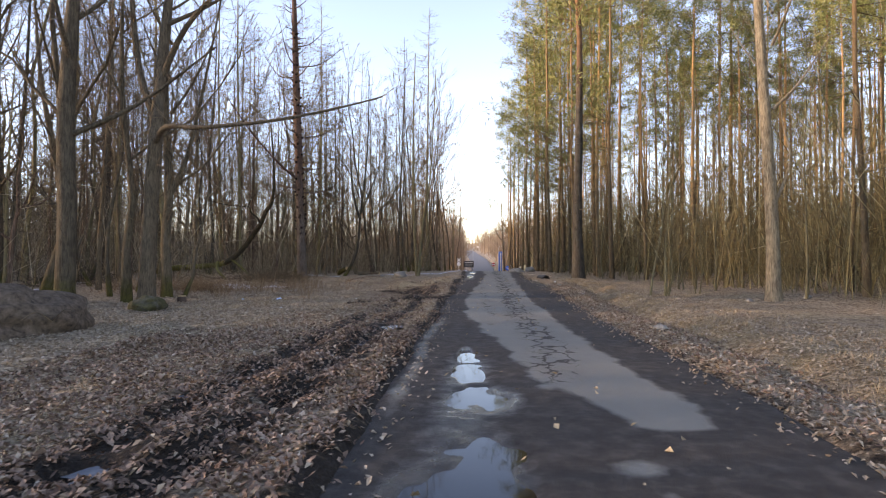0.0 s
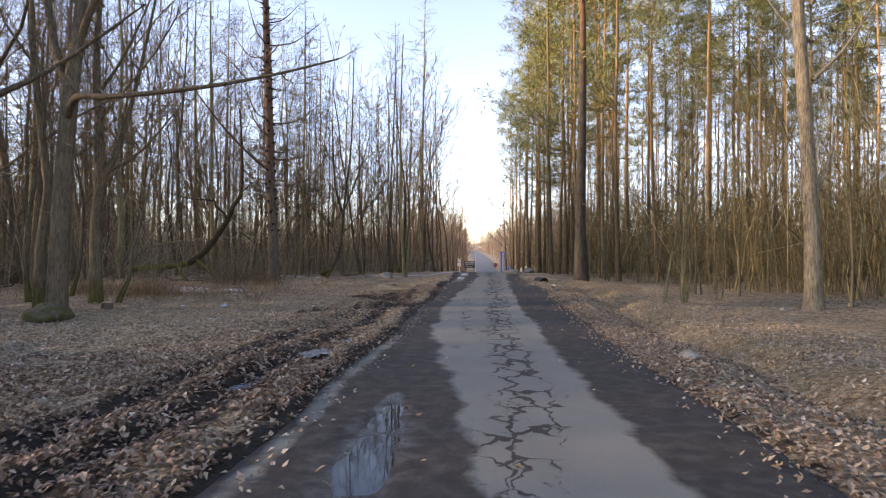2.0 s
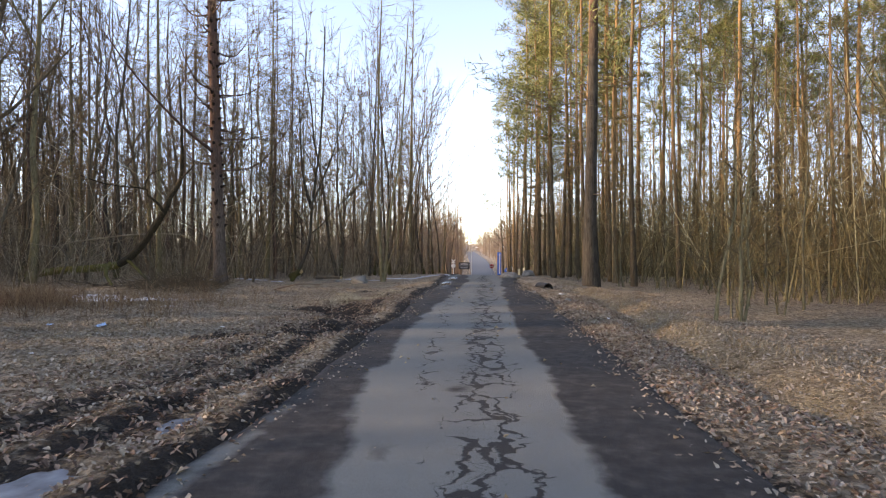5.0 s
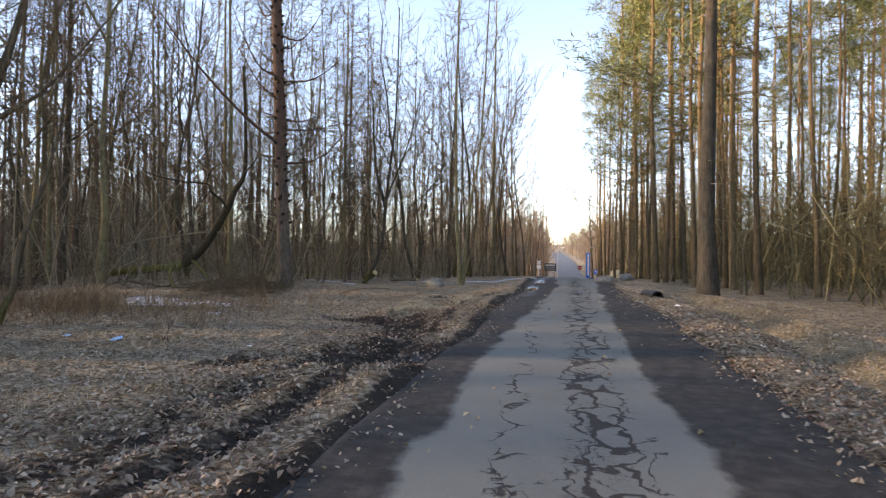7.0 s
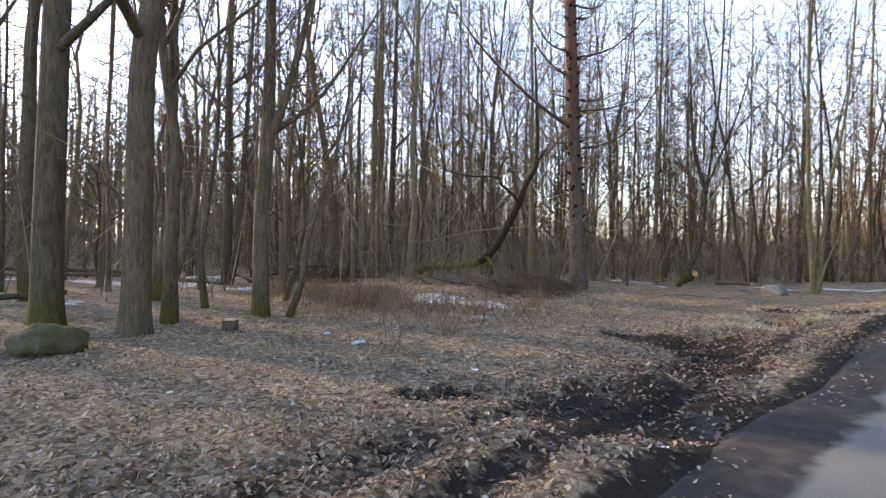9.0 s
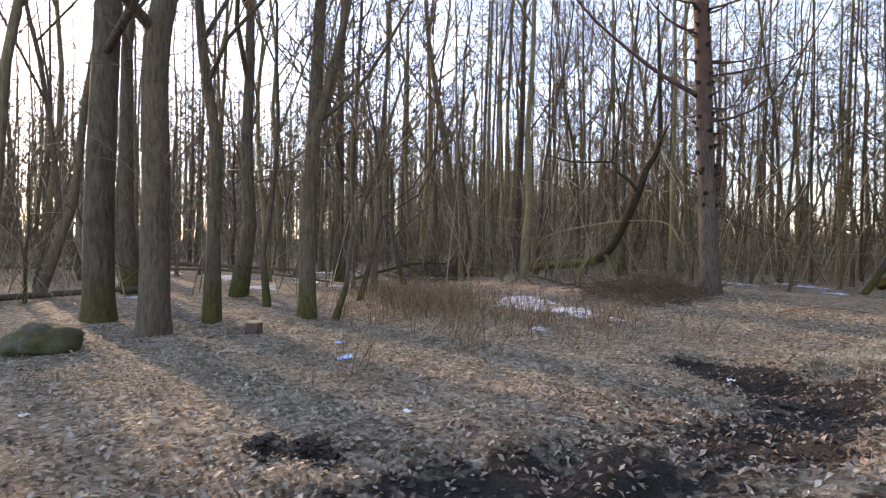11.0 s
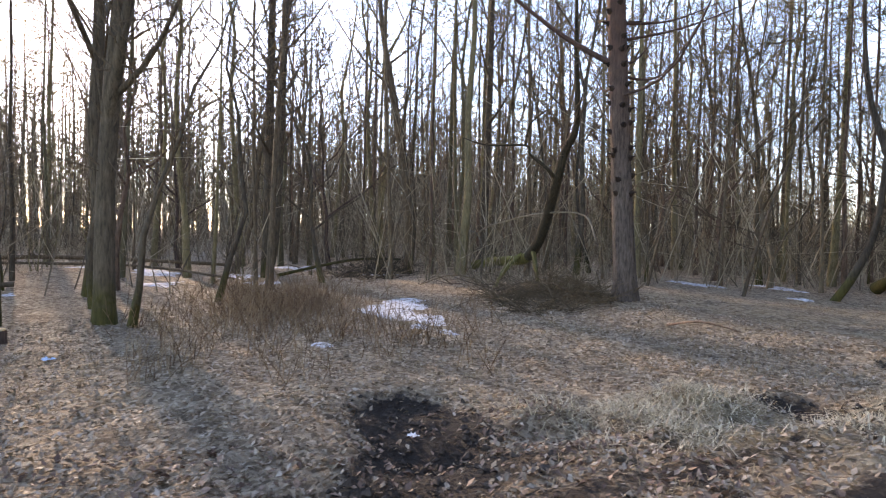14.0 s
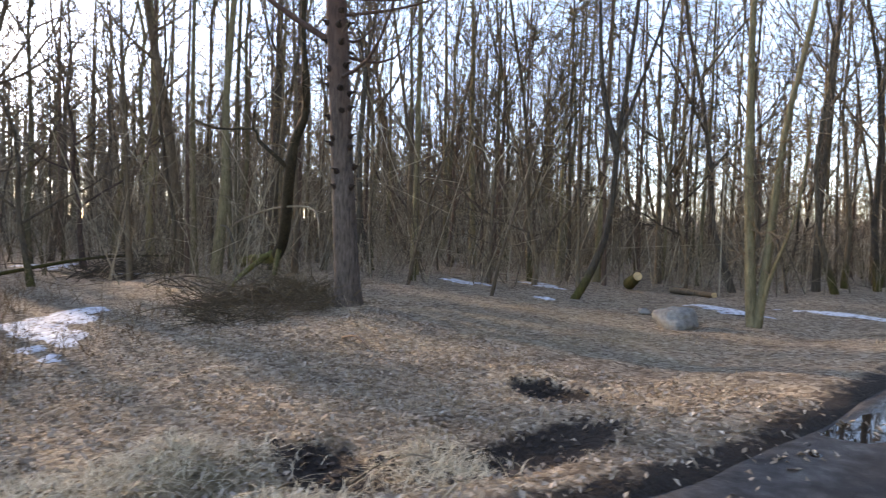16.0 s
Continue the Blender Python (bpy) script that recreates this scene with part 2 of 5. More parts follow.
def water_material():
    m, nt, b = mat("puddle_water", 0.03, 0.5)
    b.inputs["Base Color"].default_value = (0.012, 0.011, 0.01, 1)
    b.inputs["IOR"].default_value = 1.33
    b.inputs["Specular IOR Level"].default_value = 0.5
    # Blue is put into the reflection, beyond what the mirrored sky gives.
    b.inputs["Specular Tint"].default_value = (0.12, 0.5, 1.0, 1)
    n = noise_tex(nt, coords(nt), 9.0, 2)
    bump(nt, b, n, 0.03, 0.01)
    return m


def snow_material():
    m, nt, b = mat("old_snow", 0.8, 0.3)
    n = noise_tex(nt, coords(nt), 7.0, 6, 0.7)
    nt.links.new(ramp(nt, n, [(0.38, (0.13, 0.105, 0.085)), (0.46, (0.45, 0.46, 0.48)), (0.7, (0.74, 0.77, 0.82))]), b.inputs["Base Color"])
    bump(nt, b, n, 0.6, 0.03)
    return m


def stone_material(name, moss):
    m, nt, b = mat(name, 0.88, 0.3)
    n1, n2 = noise_tex(nt, coords(nt), 9.0, 6, 0.7), noise_tex(nt, coords(nt), 2.5, 4)
    col = ramp(nt, n1, [(0.3, (0.095, 0.092, 0.084)), (0.7, (0.28, 0.27, 0.25))])
    if moss:
        col = mix(nt, 1.0, col, (0.5, 0.48, 0.42), "MULTIPLY")
        col = mix(nt, grey(nt, n2, 0.35, 0.5), col, ramp(nt, n1, [(0.3, (0.035, 0.034, 0.014)), (0.7, (0.085, 0.075, 0.034))]))
    nt.links.new(col, b.inputs["Base Color"])
    bump(nt, b, n1, 0.7, 0.04)
    return m


GROUND, ROAD, WATER, SNOW = ground_material(), road_material(), water_material(), snow_material()
# Pale blue base colour stands in for sky reflected by the ice.
ICE = plain("thin_ice", (0.15, 0.175, 0.205), 0.12, 0.5, 6.0, 0.35)
STONE, STONE_MOSS = stone_material("boulder_stone", False), stone_material("boulder_moss", True)
MAIN_ASPHALT = plain("far_asphalt", (0.11, 0.115, 0.125), 0.7, 0.4, 3.0, 0.15)
SOIL = plain("dark_soil", (0.1, 0.075, 0.058), 0.95, 0.2, 9.0, 0.65)
WET_SOIL = plain("wet_soil", (0.05, 0.038, 0.031), 0.85, 0.3, 30.0, 0.6)
PAINT_BLUE = plain("blue_paint", (0.01, 0.16, 0.62), 0.5)
PAINT_WHITE = plain("white_paint", (0.75, 0.75, 0.73), 0.5)
PAINT_RED = plain("red_paint", (0.55, 0.02, 0.03), 0.5)
PAINT_BLACK = plain("dark_board", (0.03, 0.032, 0.035), 0.5)
STEEL = plain("galvanised_steel", (0.34, 0.35, 0.36), 0.6, 0.5, 20, 0.15, 0.7)
BLACK_PIPE = plain("black_plastic", (0.012, 0.012, 0.012), 0.6)
CUT_WOOD = plain("cut_wood", (0.5, 0.36, 0.2), 0.8, 0.3, 18, 0.25)
LITTER_BLUE = plain("blue_plastic_film", (0.3, 0.5, 0.72), 0.35)
LITTER_WHITE = plain("white_plastic_film", (0.75, 0.76, 0.78), 0.4)


# ---------------------------------------------------------------- geometry helpers
RNG = np.random.default_rng(11)
TABLE = RNG.random((256, 256))


def vnoise(x, y, size, seed=0):
    """Smooth noise of -1 to 1 whose bumps are about size metres wide."""
    x, y = np.asarray(x) / size + seed * 17.31, np.asarray(y) / size + seed * 9.77
    i, j = np.floor(x).astype(int), np.floor(y).astype(int)
    u, w = x - i, y - j
    u, w = u * u * (3 - 2 * u), w * w * (3 - 2 * w)
    a, b_ = TABLE[i % 256, j % 256], TABLE[(i + 1) % 256, j % 256]
    c, d = TABLE[i % 256, (j + 1) % 256], TABLE[(i + 1) % 256, (j + 1) % 256]
    return 2 * ((a * (1 - u) + b_ * u) * (1 - w) + (c * (1 - u) + d * u) * w) - 1


def step(a, b_, x):
    u = np.clip((np.asarray(x, float) - a) / (b_ - a), 0, 1)
    return u * u * (3 - 2 * u)


def mesh_from(name, verts, faces, material, smooth=False):
    """A mesh from arrays of vertices and of triangles or quads."""
    verts, faces = np.asarray(verts, np.float32), np.asarray(faces, np.int32)
    me = bpy.data.meshes.new(name)
    me.vertices.add(len(verts))
    me.vertices.foreach_set("co", verts.ravel())
    k = faces.shape[1]
    me.loops.add(faces.size)
    me.loops.foreach_set("vertex_index", faces.ravel())
    me.polygons.add(len(faces))
    me.polygons.foreach_set("loop_start", np.arange(0, faces.size, k, dtype=np.int32))
    me.polygons.foreach_set("use_smooth", np.full(len(faces), smooth))
    me.update(calc_edges=True)
    me.materials.append(material)
    return me


class Tubes:
    """Collects tapered tubes (trunks, limbs, twigs) into one mesh of quads."""

    def __init__(self):
        self.v, self.f, self.n = [], [], 0

    def add(self, pts, radii, sides=5):
        pts, radii = np.asarray(pts, float), np.asarray(radii, float)
        tan = np.gradient(pts, axis=0)
        tan /= np.linalg.norm(tan, axis=1, keepdims=True) + 1e-9
        ref = np.array((0.0, 0.0, 1.0)) if abs(tan[0][2]) < 0.8 else np.array((1.0, 0.0, 0.0))
        a = np.cross(tan, ref)
        a /= np.linalg.norm(a, axis=1, keepdims=True) + 1e-9
        b_ = np.cross(tan, a)
        ang = np.arange(sides) * 2 * np.pi / sides
        ring = pts[:, None] + radii[:, None, None] * (a[:, None] * np.cos(ang)[None, :, None] + b_[:, None] * np.sin(ang)[None, :, None])
        n = len(pts)
        base = self.n + np.arange(n - 1)[:, None] * sides
        k, k2 = np.arange(sides)[None], (np.arange(sides)[None] + 1) % sides
        self.f.append(np.stack([base + k, base + k2, base + sides + k2, base + sides + k], -1).reshape(-1, 4))
        self.v.append(ring.reshape(-1, 3))
        self.n += n * sides

    def sticks(self, a, b_, ra, rb):
        """Many straight tapered sticks at once, three-sided."""
        a, b_ = np.asarray(a, float), np.asarray(b_, float)
        n = len(a)
        d = b_ - a
        d /= np.linalg.norm(d, axis=1, keepdims=True) + 1e-9
        u = np.cross(d, np.array((0.31, 0.57, 0.76)))
        u /= np.linalg.norm(u, axis=1, keepdims=True) + 1e-9
        w = np.cross(d, u)
        ra, rb = np.broadcast_to(ra, (n,)), np.broadcast_to(rb, (n,))
        v = np.empty((n, 6, 3))
        for k in range(3):
            o = u * math.cos(2.0944 * k) + w * math.sin(2.0944 * k)
            v[:, k], v[:, 3 + k] = a + o * ra[:, None], b_ + o * rb[:, None]
        i = self.n + np.arange(n)[:, None] * 6
        self.f.append(np.concatenate([i + np.array([[k, (k + 1) % 3, 3 + (k + 1) % 3, 3 + k]]) for k in range(3)], 1).reshape(-1, 4))
        self.v.append(v.reshape(-1, 3))
        self.n += n * 6

    def mesh(self, name, material):
        return mesh_from(name, np.concatenate(self.v), np.concatenate(self.f), material, True)


def part_ob(name, mesh, parent, label=""):
    ob = new(name, mesh)
    ob.parent = parent
    return tagged(ob, label) if label else ob


def curve_pts(start, way, length, n, bend=(0, 0, 0), wobble=0.0, rng=RNG):
    """Points along a limb that starts one way and bends on."""
    s = np.linspace(0, 1, n)[:, None]
    way = np.asarray(way, float) / np.linalg.norm(way)
    p = np.asarray(start) + s * length * way + s ** 2 * length * np.asarray(bend)
    if wobble:
        p[1:] += rng.normal(0, wobble, (n - 1, 3)) * s[1:]
    return p


def trunk_line(h, lean, n, rng, wobble):
    s = np.linspace(0, 1, n)
    p = np.zeros((n, 3))
    p[:, 2] = s * h - 0.15
    p[:, 0], p[:, 1] = lean[0] * s * h, lean[1] * s * h
    p[1:, :2] += np.cumsum(rng.normal(0, wobble, (n - 1, 2)), axis=0)
    return p


def trunk_radii(r, n, top=0.15, flare=1.35):
    s = np.linspace(0, 1, n)
    rad = r * (1 - (1 - top) * s ** 0.9)
    rad[0] *= flare
    return rad


def along(p, s):
    f = s * (len(p) - 1)
    i = min(int(f), len(p) - 2)
    return p[i] + (p[i + 1] - p[i]) * (f - i)


def tree_thing(name, label, group, trunk, trunk_mat, crown, crown_mat, more=None, crown_name="crown"):
    root = new(name)
    tagged(root, label, "tree", group)
    part_ob("trunk", trunk.mesh("trunk", trunk_mat), root)
    if crown.n:
        tagged(part_ob(crown_name, crown.mesh(crown_name, crown_mat), root), kind="stuff")
    if more is not None:
        tagged(part_ob("needles", more, root), kind="stuff")
    return root


def larch(seed, h, r, detail=1.0, low=0.22, dead=True):
    """A tall straight bare tree with many short level twigs."""
    rng = np.random.default_rng(seed)
    trunk, crown = Tubes(), Tubes()
    p = trunk_line(h, rng.normal(0, 0.015, 2), 9, rng, 0.05)
    trunk.add(p, trunk_radii(r, 9, 0.1), 7 if detail > 0.6 else 5)
    for i in range(int(105 * detail)):
        s = low + (0.985 - low) * rng.random() ** 0.8
        az = rng.random() * 2 * np.pi
        ln = h * 0.12 * (1.08 - s) ** 0.6 * rng.uniform(0.5, 1.45)
        up = rng.uniform(-0.1, 0.35)
        way = np.array((np.cos(az), np.sin(az), up))
        q = curve_pts(along(p, s), way, ln, 3, (0, 0, rng.uniform(0.0, 0.25)), 0.05 * ln, rng)
        crown.add(q, np.array((1, 0.75, 0.4)) * max(0.011, r * 0.15 * (1.1 - s)) * (1 if detail > 0.6 else 1.5), 3)
        for k in range(2):
            side = np.cross(way, (0, 0, 1)) * rng.choice((-1, 1)) + way * rng.uniform(0.3, 1) + np.array((0, 0, rng.uniform(0, 0.5)))
            st = along(q, rng.uniform(0.25, 0.9))
            crown.add(curve_pts(st, side, ln * rng.uniform(0.3, 0.6), 2, (0, 0, 0.15), 0.02, rng), (0.009, 0.004) if detail > 0.6 else (0.018, 0.009), 3)
    return trunk, crown


def spread(seed, h, r, detail=1.0, fork=0.35, limbs=9, lean=0.02, rise=(0.8, 1.6)):
    """A bare broadleaf tree: rising limbs that branch twice more."""
    rng = np.random.default_rng(seed)
    trunk, crown = Tubes(), Tubes()
    p = trunk_line(h, rng.normal(0, lean * 1.6, 2), 9, rng, 0.17)
    trunk.add(p, trunk_radii(r, 9, 0.08), 8 if detail > 0.6 else 5)
    for i in range(limbs):
        s = fork + (0.95 - fork) * (i + rng.random()) / limbs
        az = i * 2.4 + rng.uniform(-0.6, 0.6)
        way = np.array((np.cos(az), np.sin(az), rng.uniform(*rise)))
        ln = h * (1.02 - s) * rng.uniform(0.45, 0.75) + 0.6
        q = curve_pts(along(p, s), way, ln, 6, (0, 0, 0.2), 0.06 * ln, rng)
        r0 = r * (1.05 - s) * rng.uniform(0.4, 0.62)
        (trunk if r0 > 0.035 and detail > 0.6 else crown).add(q, r0 * np.linspace(1, 0.18, 6), 5 if detail > 0.6 else 4)
        for k in range(int(6 * detail) + 1):
            s2 = rng.uniform(0.2, 0.95)
            w2 = way + rng.normal(0, 0.75, 3) + np.array((0, 0, 0.25))
            l2 = ln * rng.uniform(0.25, 0.5) * (1.15 - s2 * 0.6)
            q2 = curve_pts(along(q, s2), w2, l2, 4, (0, 0, 0.15), 0.05 * l2, rng)
            crown.add(q2[::3] if detail < 0.6 else q2, max(0.014, r0 * 0.34) * np.linspace(1, 0.3, 2 if detail < 0.6 else 4), 3)
            for j in range(int(4 * detail) + 1):
                w3 = w2 + rng.normal(0, 0.8, 3)
                crown.add(curve_pts(along(q2, rng.uniform(0.25, 1)), w3, l2 * rng.uniform(0.3, 0.55), 2, (0, 0, 0.1), 0.03, rng), (0.011, 0.005), 3)
    return trunk, crown


def tufts(centres, ways, rng, blades, length, width):
    """Needle tufts: thin blades standing out from each twig end."""
    c = np.repeat(centres, blades, axis=0)
    w = np.repeat(ways, blades, axis=0)
    d = rng.normal(0, 0.75, c.shape) + w * 0.7 + np.array((0, 0, 0.25))
    d /= np.linalg.norm(d, axis=1, keepdims=True)
    side = np.cross(d, rng.normal(0, 1, c.shape))
    side /= np.linalg.norm(side, axis=1, keepdims=True) + 1e-9
    ln = length * rng.uniform(0.6, 1.2, (len(c), 1))
    c = c + rng.normal(0, length * 0.35, c.shape)
    v = np.stack([c - side * width, c + side * width, c + d * ln], 1).reshape(-1, 3)
    return v, np.arange(len(v)).reshape(-1, 3)


def pine(seed, h, r, detail=1.0, crown_from=0.55):
    """A tall pine: bare stem with dead stubs, needled limbs above."""
    rng = np.random.default_rng(seed)
    trunk, crown = Tubes(), Tubes()
    p = trunk_line(h, rng.normal(0, 0.012, 2), 10, rng, 0.05)
    trunk.add(p, trunk_radii(r, 10, 0.16), 8 if detail > 0.6 else 5)
    cen, ways = [], []
    for i in range(int(26 * detail)):
        s = rng.uniform(0.15, crown_from + 0.05)
        az = rng.random() * 6.28
        ln = rng.uniform(0.3, 1.6)
        crown.add(curve_pts(along(p, s), (np.cos(az), np.sin(az), rng.uniform(-0.2, 0.3)), ln, 3, (0, 0, -0.1), 0.05, rng)[::2], (0.022, 0.008), 3)
    for i in range(int(40 * detail) + 6):
        s = crown_from + (0.99 - crown_from) * rng.random() ** 0.9
        az = rng.random() * 6.28
        way = np.array((np.cos(az), np.sin(az), rng.uniform(-0.15, 0.4)))
        ln = h * 0.14 * (1.15 - s) ** 0.6 * rng.uniform(0.6, 1.25)
        q = curve_pts(along(p, s), way, ln, 3, (0, 0, rng.uniform(0, 0.3)), 0.06 * ln, rng)
        crown.add(q, max(0.014, r * 0.24 * (1.15 - s)) * np.linspace(1, 0.3, 3), 3)
        for k in range(6 if detail > 0.6 else 4):
            s2 = rng.uniform(0.3, 1)
            w2 = way + rng.normal(0, 0.6, 3)
            q2 = curve_pts(along(q, s2), w2, ln * rng.uniform(0.15, 0.35), 3, (0, 0, 0.25), 0.02, rng)
            crown.add(q2[::2], (0.014, 0.007), 3)
            for e in (0.5, 0.8, 1.0):
                cen.append(along(q2, e))
                ways.append(q2[-1] - q2[0])
    ways = np.array(ways)
    ways /= np.linalg.norm(ways, axis=1, keepdims=True) + 1e-9
    v, f = tufts(np.array(cen), ways, rng, 3, 0.4 if detail > 0.6 else 0.5, 0.021 if detail > 0.6 else 0.03)
    return trunk, crown, mesh_from("needles", v, f, NEEDLES)


def sapling(seed, h, r, stems=2, lean=0.06):
    """Thin young stems from one foot, with fine twigs."""
    rng = np.random.default_rng(seed)
    trunk, crown = Tubes(), Tubes()
    for st in range(stems):
        hh = h * rng.uniform(0.6, 1)
        p = trunk_line(hh, rng.normal(0, lean, 2), 8, rng, 0.07)
        p[:, :2] += rng.normal(0, 0.12, 2)
        trunk.add(p, trunk_radii(r * rng.uniform(0.6, 1), 8, 0.12, 1.2), 6)
        for i in range(18):
            s = rng.uniform(0.12, 0.97)
            az = rng.random() * 6.28
            way = np.array((np.cos(az), np.sin(az), rng.uniform(0.2, 1.3)))
            ln = hh * 0.2 * (1.1 - s) ** 0.5 * rng.uniform(0.4, 1.2)
            q = curve_pts(along(p, s), way, ln, 3, (0, 0, 0.15), 0.06 * ln, rng)
            crown.add(q, max(0.01, r * 0.25) * np.linspace(1, 0.3, 3), 3)
            for k in range(3):
                crown.add(curve_pts(along(q, rng.uniform(0.3, 1)), way + rng.normal(0, 0.7, 3), ln * 0.5, 2, (0, 0, 0.1), 0.02, rng), (0.009, 0.004), 3)
    return trunk, crown


# ---------------------------------------------------------------- the lie of the land
PITS = ((-3.3, 24.6, 0.75, 0.5), (-2.2, 24.3, 0.6, 0.6), (-1.5, 23.4, 0.55, 0.7), (-3.1, 18.9, 0.22, 0.12), (-1.2, 20.0, 1.0, 1.1),
        (-2.0, 28.1, 0.6, 0.25), (-1.2, 29.3, 0.35, 0.9), (-2.8, 19.2, 0.25, 0.14), (-1.4, 22.3, 0.5, 0.6), (-2.4, 31.0, 0.6, 0.25))
HUMMOCKS = ((-2.35, 26.3, 0.55, 0.5), (-2.55, 27.1, 0.45, 0.5), (-2.9, 25.6, 0.35, 0.4), (-1.5, 28.6, 0.5, 0.45), (-1.2, 27.2, 0.3, 0.5))
ROAD_PUDDLES = ((0.74, 4.7, 0.24, 0.75), (0.36, 4.3, 0.16, 0.5), (0.78, 6.85, 0.27, 0.42), (0.62, 8.4, 0.14, 0.6), (0.55, 9.5, 0.08, 0.4), (0.2, 32.5, 0.12, 0.9), (0.25, 36.5, 0.14, 0.9))
VERGE_PUDDLES = ((-1.25, 10.4, 0.22, 0.45), (-2.3, 6.6, 0.15, 0.16), (-0.9, 12.2, 0.16, 0.4), (-0.8, 13.7, 0.12, 0.3), (-1.75, 4.7, 0.22, 0.22))


def base_h(y):
    return np.interp(y, (-80, 22, 30, 38, 48, 58, 80, 107, 150, 212, 400, 520, 900), (0, 0, 0.1, 0.24, 0.3, 0.05, -0.9, -1.75, -3.0, 0.8, 6.0, 9.5, 24.0))


def bank(x, y):
    """The track's low bank beside the clearing."""
    return 0.27 * step(17, 27, y) * (1 - step(38, 50, y)) * step(-2.4, 0.2, x) * (1 - step(3.8, 7.5, x))


def ellipse(x, y, c):
    return np.sqrt(((x - c[0]) / c[2]) ** 2 + ((y - c[1]) / c[3]) ** 2)


def road_edges(y):
    left = -0.35 + 0.12 * vnoise(y * 0, y, 1.6, 3) + 0.25 * step(5, 0, y) + 0.15 * step(18, 30, y)
    right = 3.6 + 0.12 * vnoise(y * 0, y, 1.9, 4) - 0.5 * step(22, 34, y)
    return left, right


def road_h(x, y):
    z = base_h(y) + bank(x, y) + 0.012 * vnoise(x, y, 1.1, 5) + 0.006 * vnoise(x, y, 0.35, 6)
    for c in ROAD_PUDDLES:
        e = ellipse(x, y, c) + 0.7 * vnoise(x, y, 0.42, 8) + 0.35 * vnoise(x, y, 0.16, 28)
        z = z - 0.05 * (1 - step(0.3, 1.9, e))
    churned = np.exp(-((x - 0.55) / 0.55) ** 2) * (1 - step(10, 13, y))
    return z + churned * (0.012 * vnoise(x, y, 0.19, 26) + 0.008 * vnoise(x, y * 0.6, 0.1, 27))


def ground_h(x, y):
    x, y = np.asarray(x, float), np.asarray(y, float)
    near = 1 - step(30, 60, np.hypot(x, y - 15))
    left, right = road_edges(y)
    on_track = (1 - step(52, 60, y)) * step(-60, -40, y)
    inside = step(left - 0.05, left + 0.2, x) * (1 - step(right - 0.2, right + 0.05, x)) * on_track
    z = base_h(y) + bank(x, y)
    rough = 0.05 * vnoise(x, y, 1.3, 1) + 0.03 * vnoise(x, y, 0.45, 2) + 0.014 * vnoise(x, y, 0.16, 3)
    z = z + rough * near * (1 - inside) + 0.16 * vnoise(x, y, 7.0, 7) * step(4, 9, np.abs(x - 1.7))
    z = z + 0.05 * step(0.0, -0.5, x) * (1 - step(-1.4, -2.4, x)) * (1 - inside) * near
    churn = step(-3.6, -2.2, x) * (1 - step(-0.7, -0.25, x)) * step(2, 6, y) * (1 - step(26, 30, y))
    z = z + churn * (0.05 * vnoise(x, y, 0.6, 33) + 0.035 * vnoise(x, y, 0.26, 34))
    rut = np.exp(-((x + 1.15 + 0.12 * vnoise(x * 0, y, 2.5, 9)) / 0.16) ** 2) + 0.8 * np.exp(-((x + 1.9 + 0.15 * vnoise(x * 0, y, 3.0, 10)) / 0.2) ** 2)
    z = z - 0.09 * rut * step(1, 5, y) * (1 - step(20, 24, y))
    ditch = np.exp(-((x - 4.95 - 0.25 * vnoise(x * 0, y, 4, 11)) / 0.4) ** 2) * step(2, 8, y) * (1 - step(29.5, 31.5, y))
    z = z - 0.15 * ditch + 0.1 * np.exp(-((x - 5.75) / 0.6) ** 2) * step(2, 8, y) * (1 - step(29, 33, y))
    for c in PITS:
        z = z - 0.13 * (1 - step(0.4, 1.5, ellipse(x, y, c) + 0.3 * vnoise(x, y, 0.4, 12)))
    for c in HUMMOCKS:
        z = z + 0.12 * (1 - step(0.2, 1.3, ellipse(x, y, c) + 0.3 * vnoise(x, y, 0.35, 24)))
    for c in VERGE_PUDDLES:
        z = z - 0.08 * (1 - step(0.7, 1.5, ellipse(x, y, c) + 0.35 * vnoise(x, y, 0.3, 13)))
    main = (1 - step(3.2, 6.0, np.abs(x - main_x(y)))) * step(96, 112, y)
    return z - 0.07 * inside - 0.12 * main


def main_x(y):
    return np.interp(y, (60, 140, 212, 400, 900), (1.6, 2.0, -0.5, -8.0, -24.0))


def gz(x, y):
    return float(ground_h(np.array([x]), np.array([y]))[0])


def sheet(name, xs, ys, height, material, attrs=None):
    gx, gy = np.meshgrid(xs, ys)
    z = height(gx, gy)
    v = np.stack([gx, gy, z], -1).reshape(-1, 3)
    w, n = len(xs), len(ys)
    i = (np.arange(n - 1)[:, None] * w + np.arange(w - 1)[None]).ravel()
    me = mesh_from(name, v, np.stack([i, i + 1, i + w + 1, i + w], -1), material, True)
    for key, fn in (attrs or {}).items():
        a = me.attributes.new(key, "FLOAT", "POINT")
        a.data.foreach_set("value", fn(gx, gy).astype(np.float32).ravel())
    return new(name, me)


def steps_out(lo, hi, d, far_lo, far_hi):
    mid = list(np.arange(lo, hi + d / 2, d))
    a, s = lo, d
    while a > far_lo:
        s *= 1.25
        a -= s
        mid.insert(0, a)
    a, s = hi, d
    while a < far_hi:
        s *= 1.25
        a += s
        mid.append(a)
    return np.array(mid)


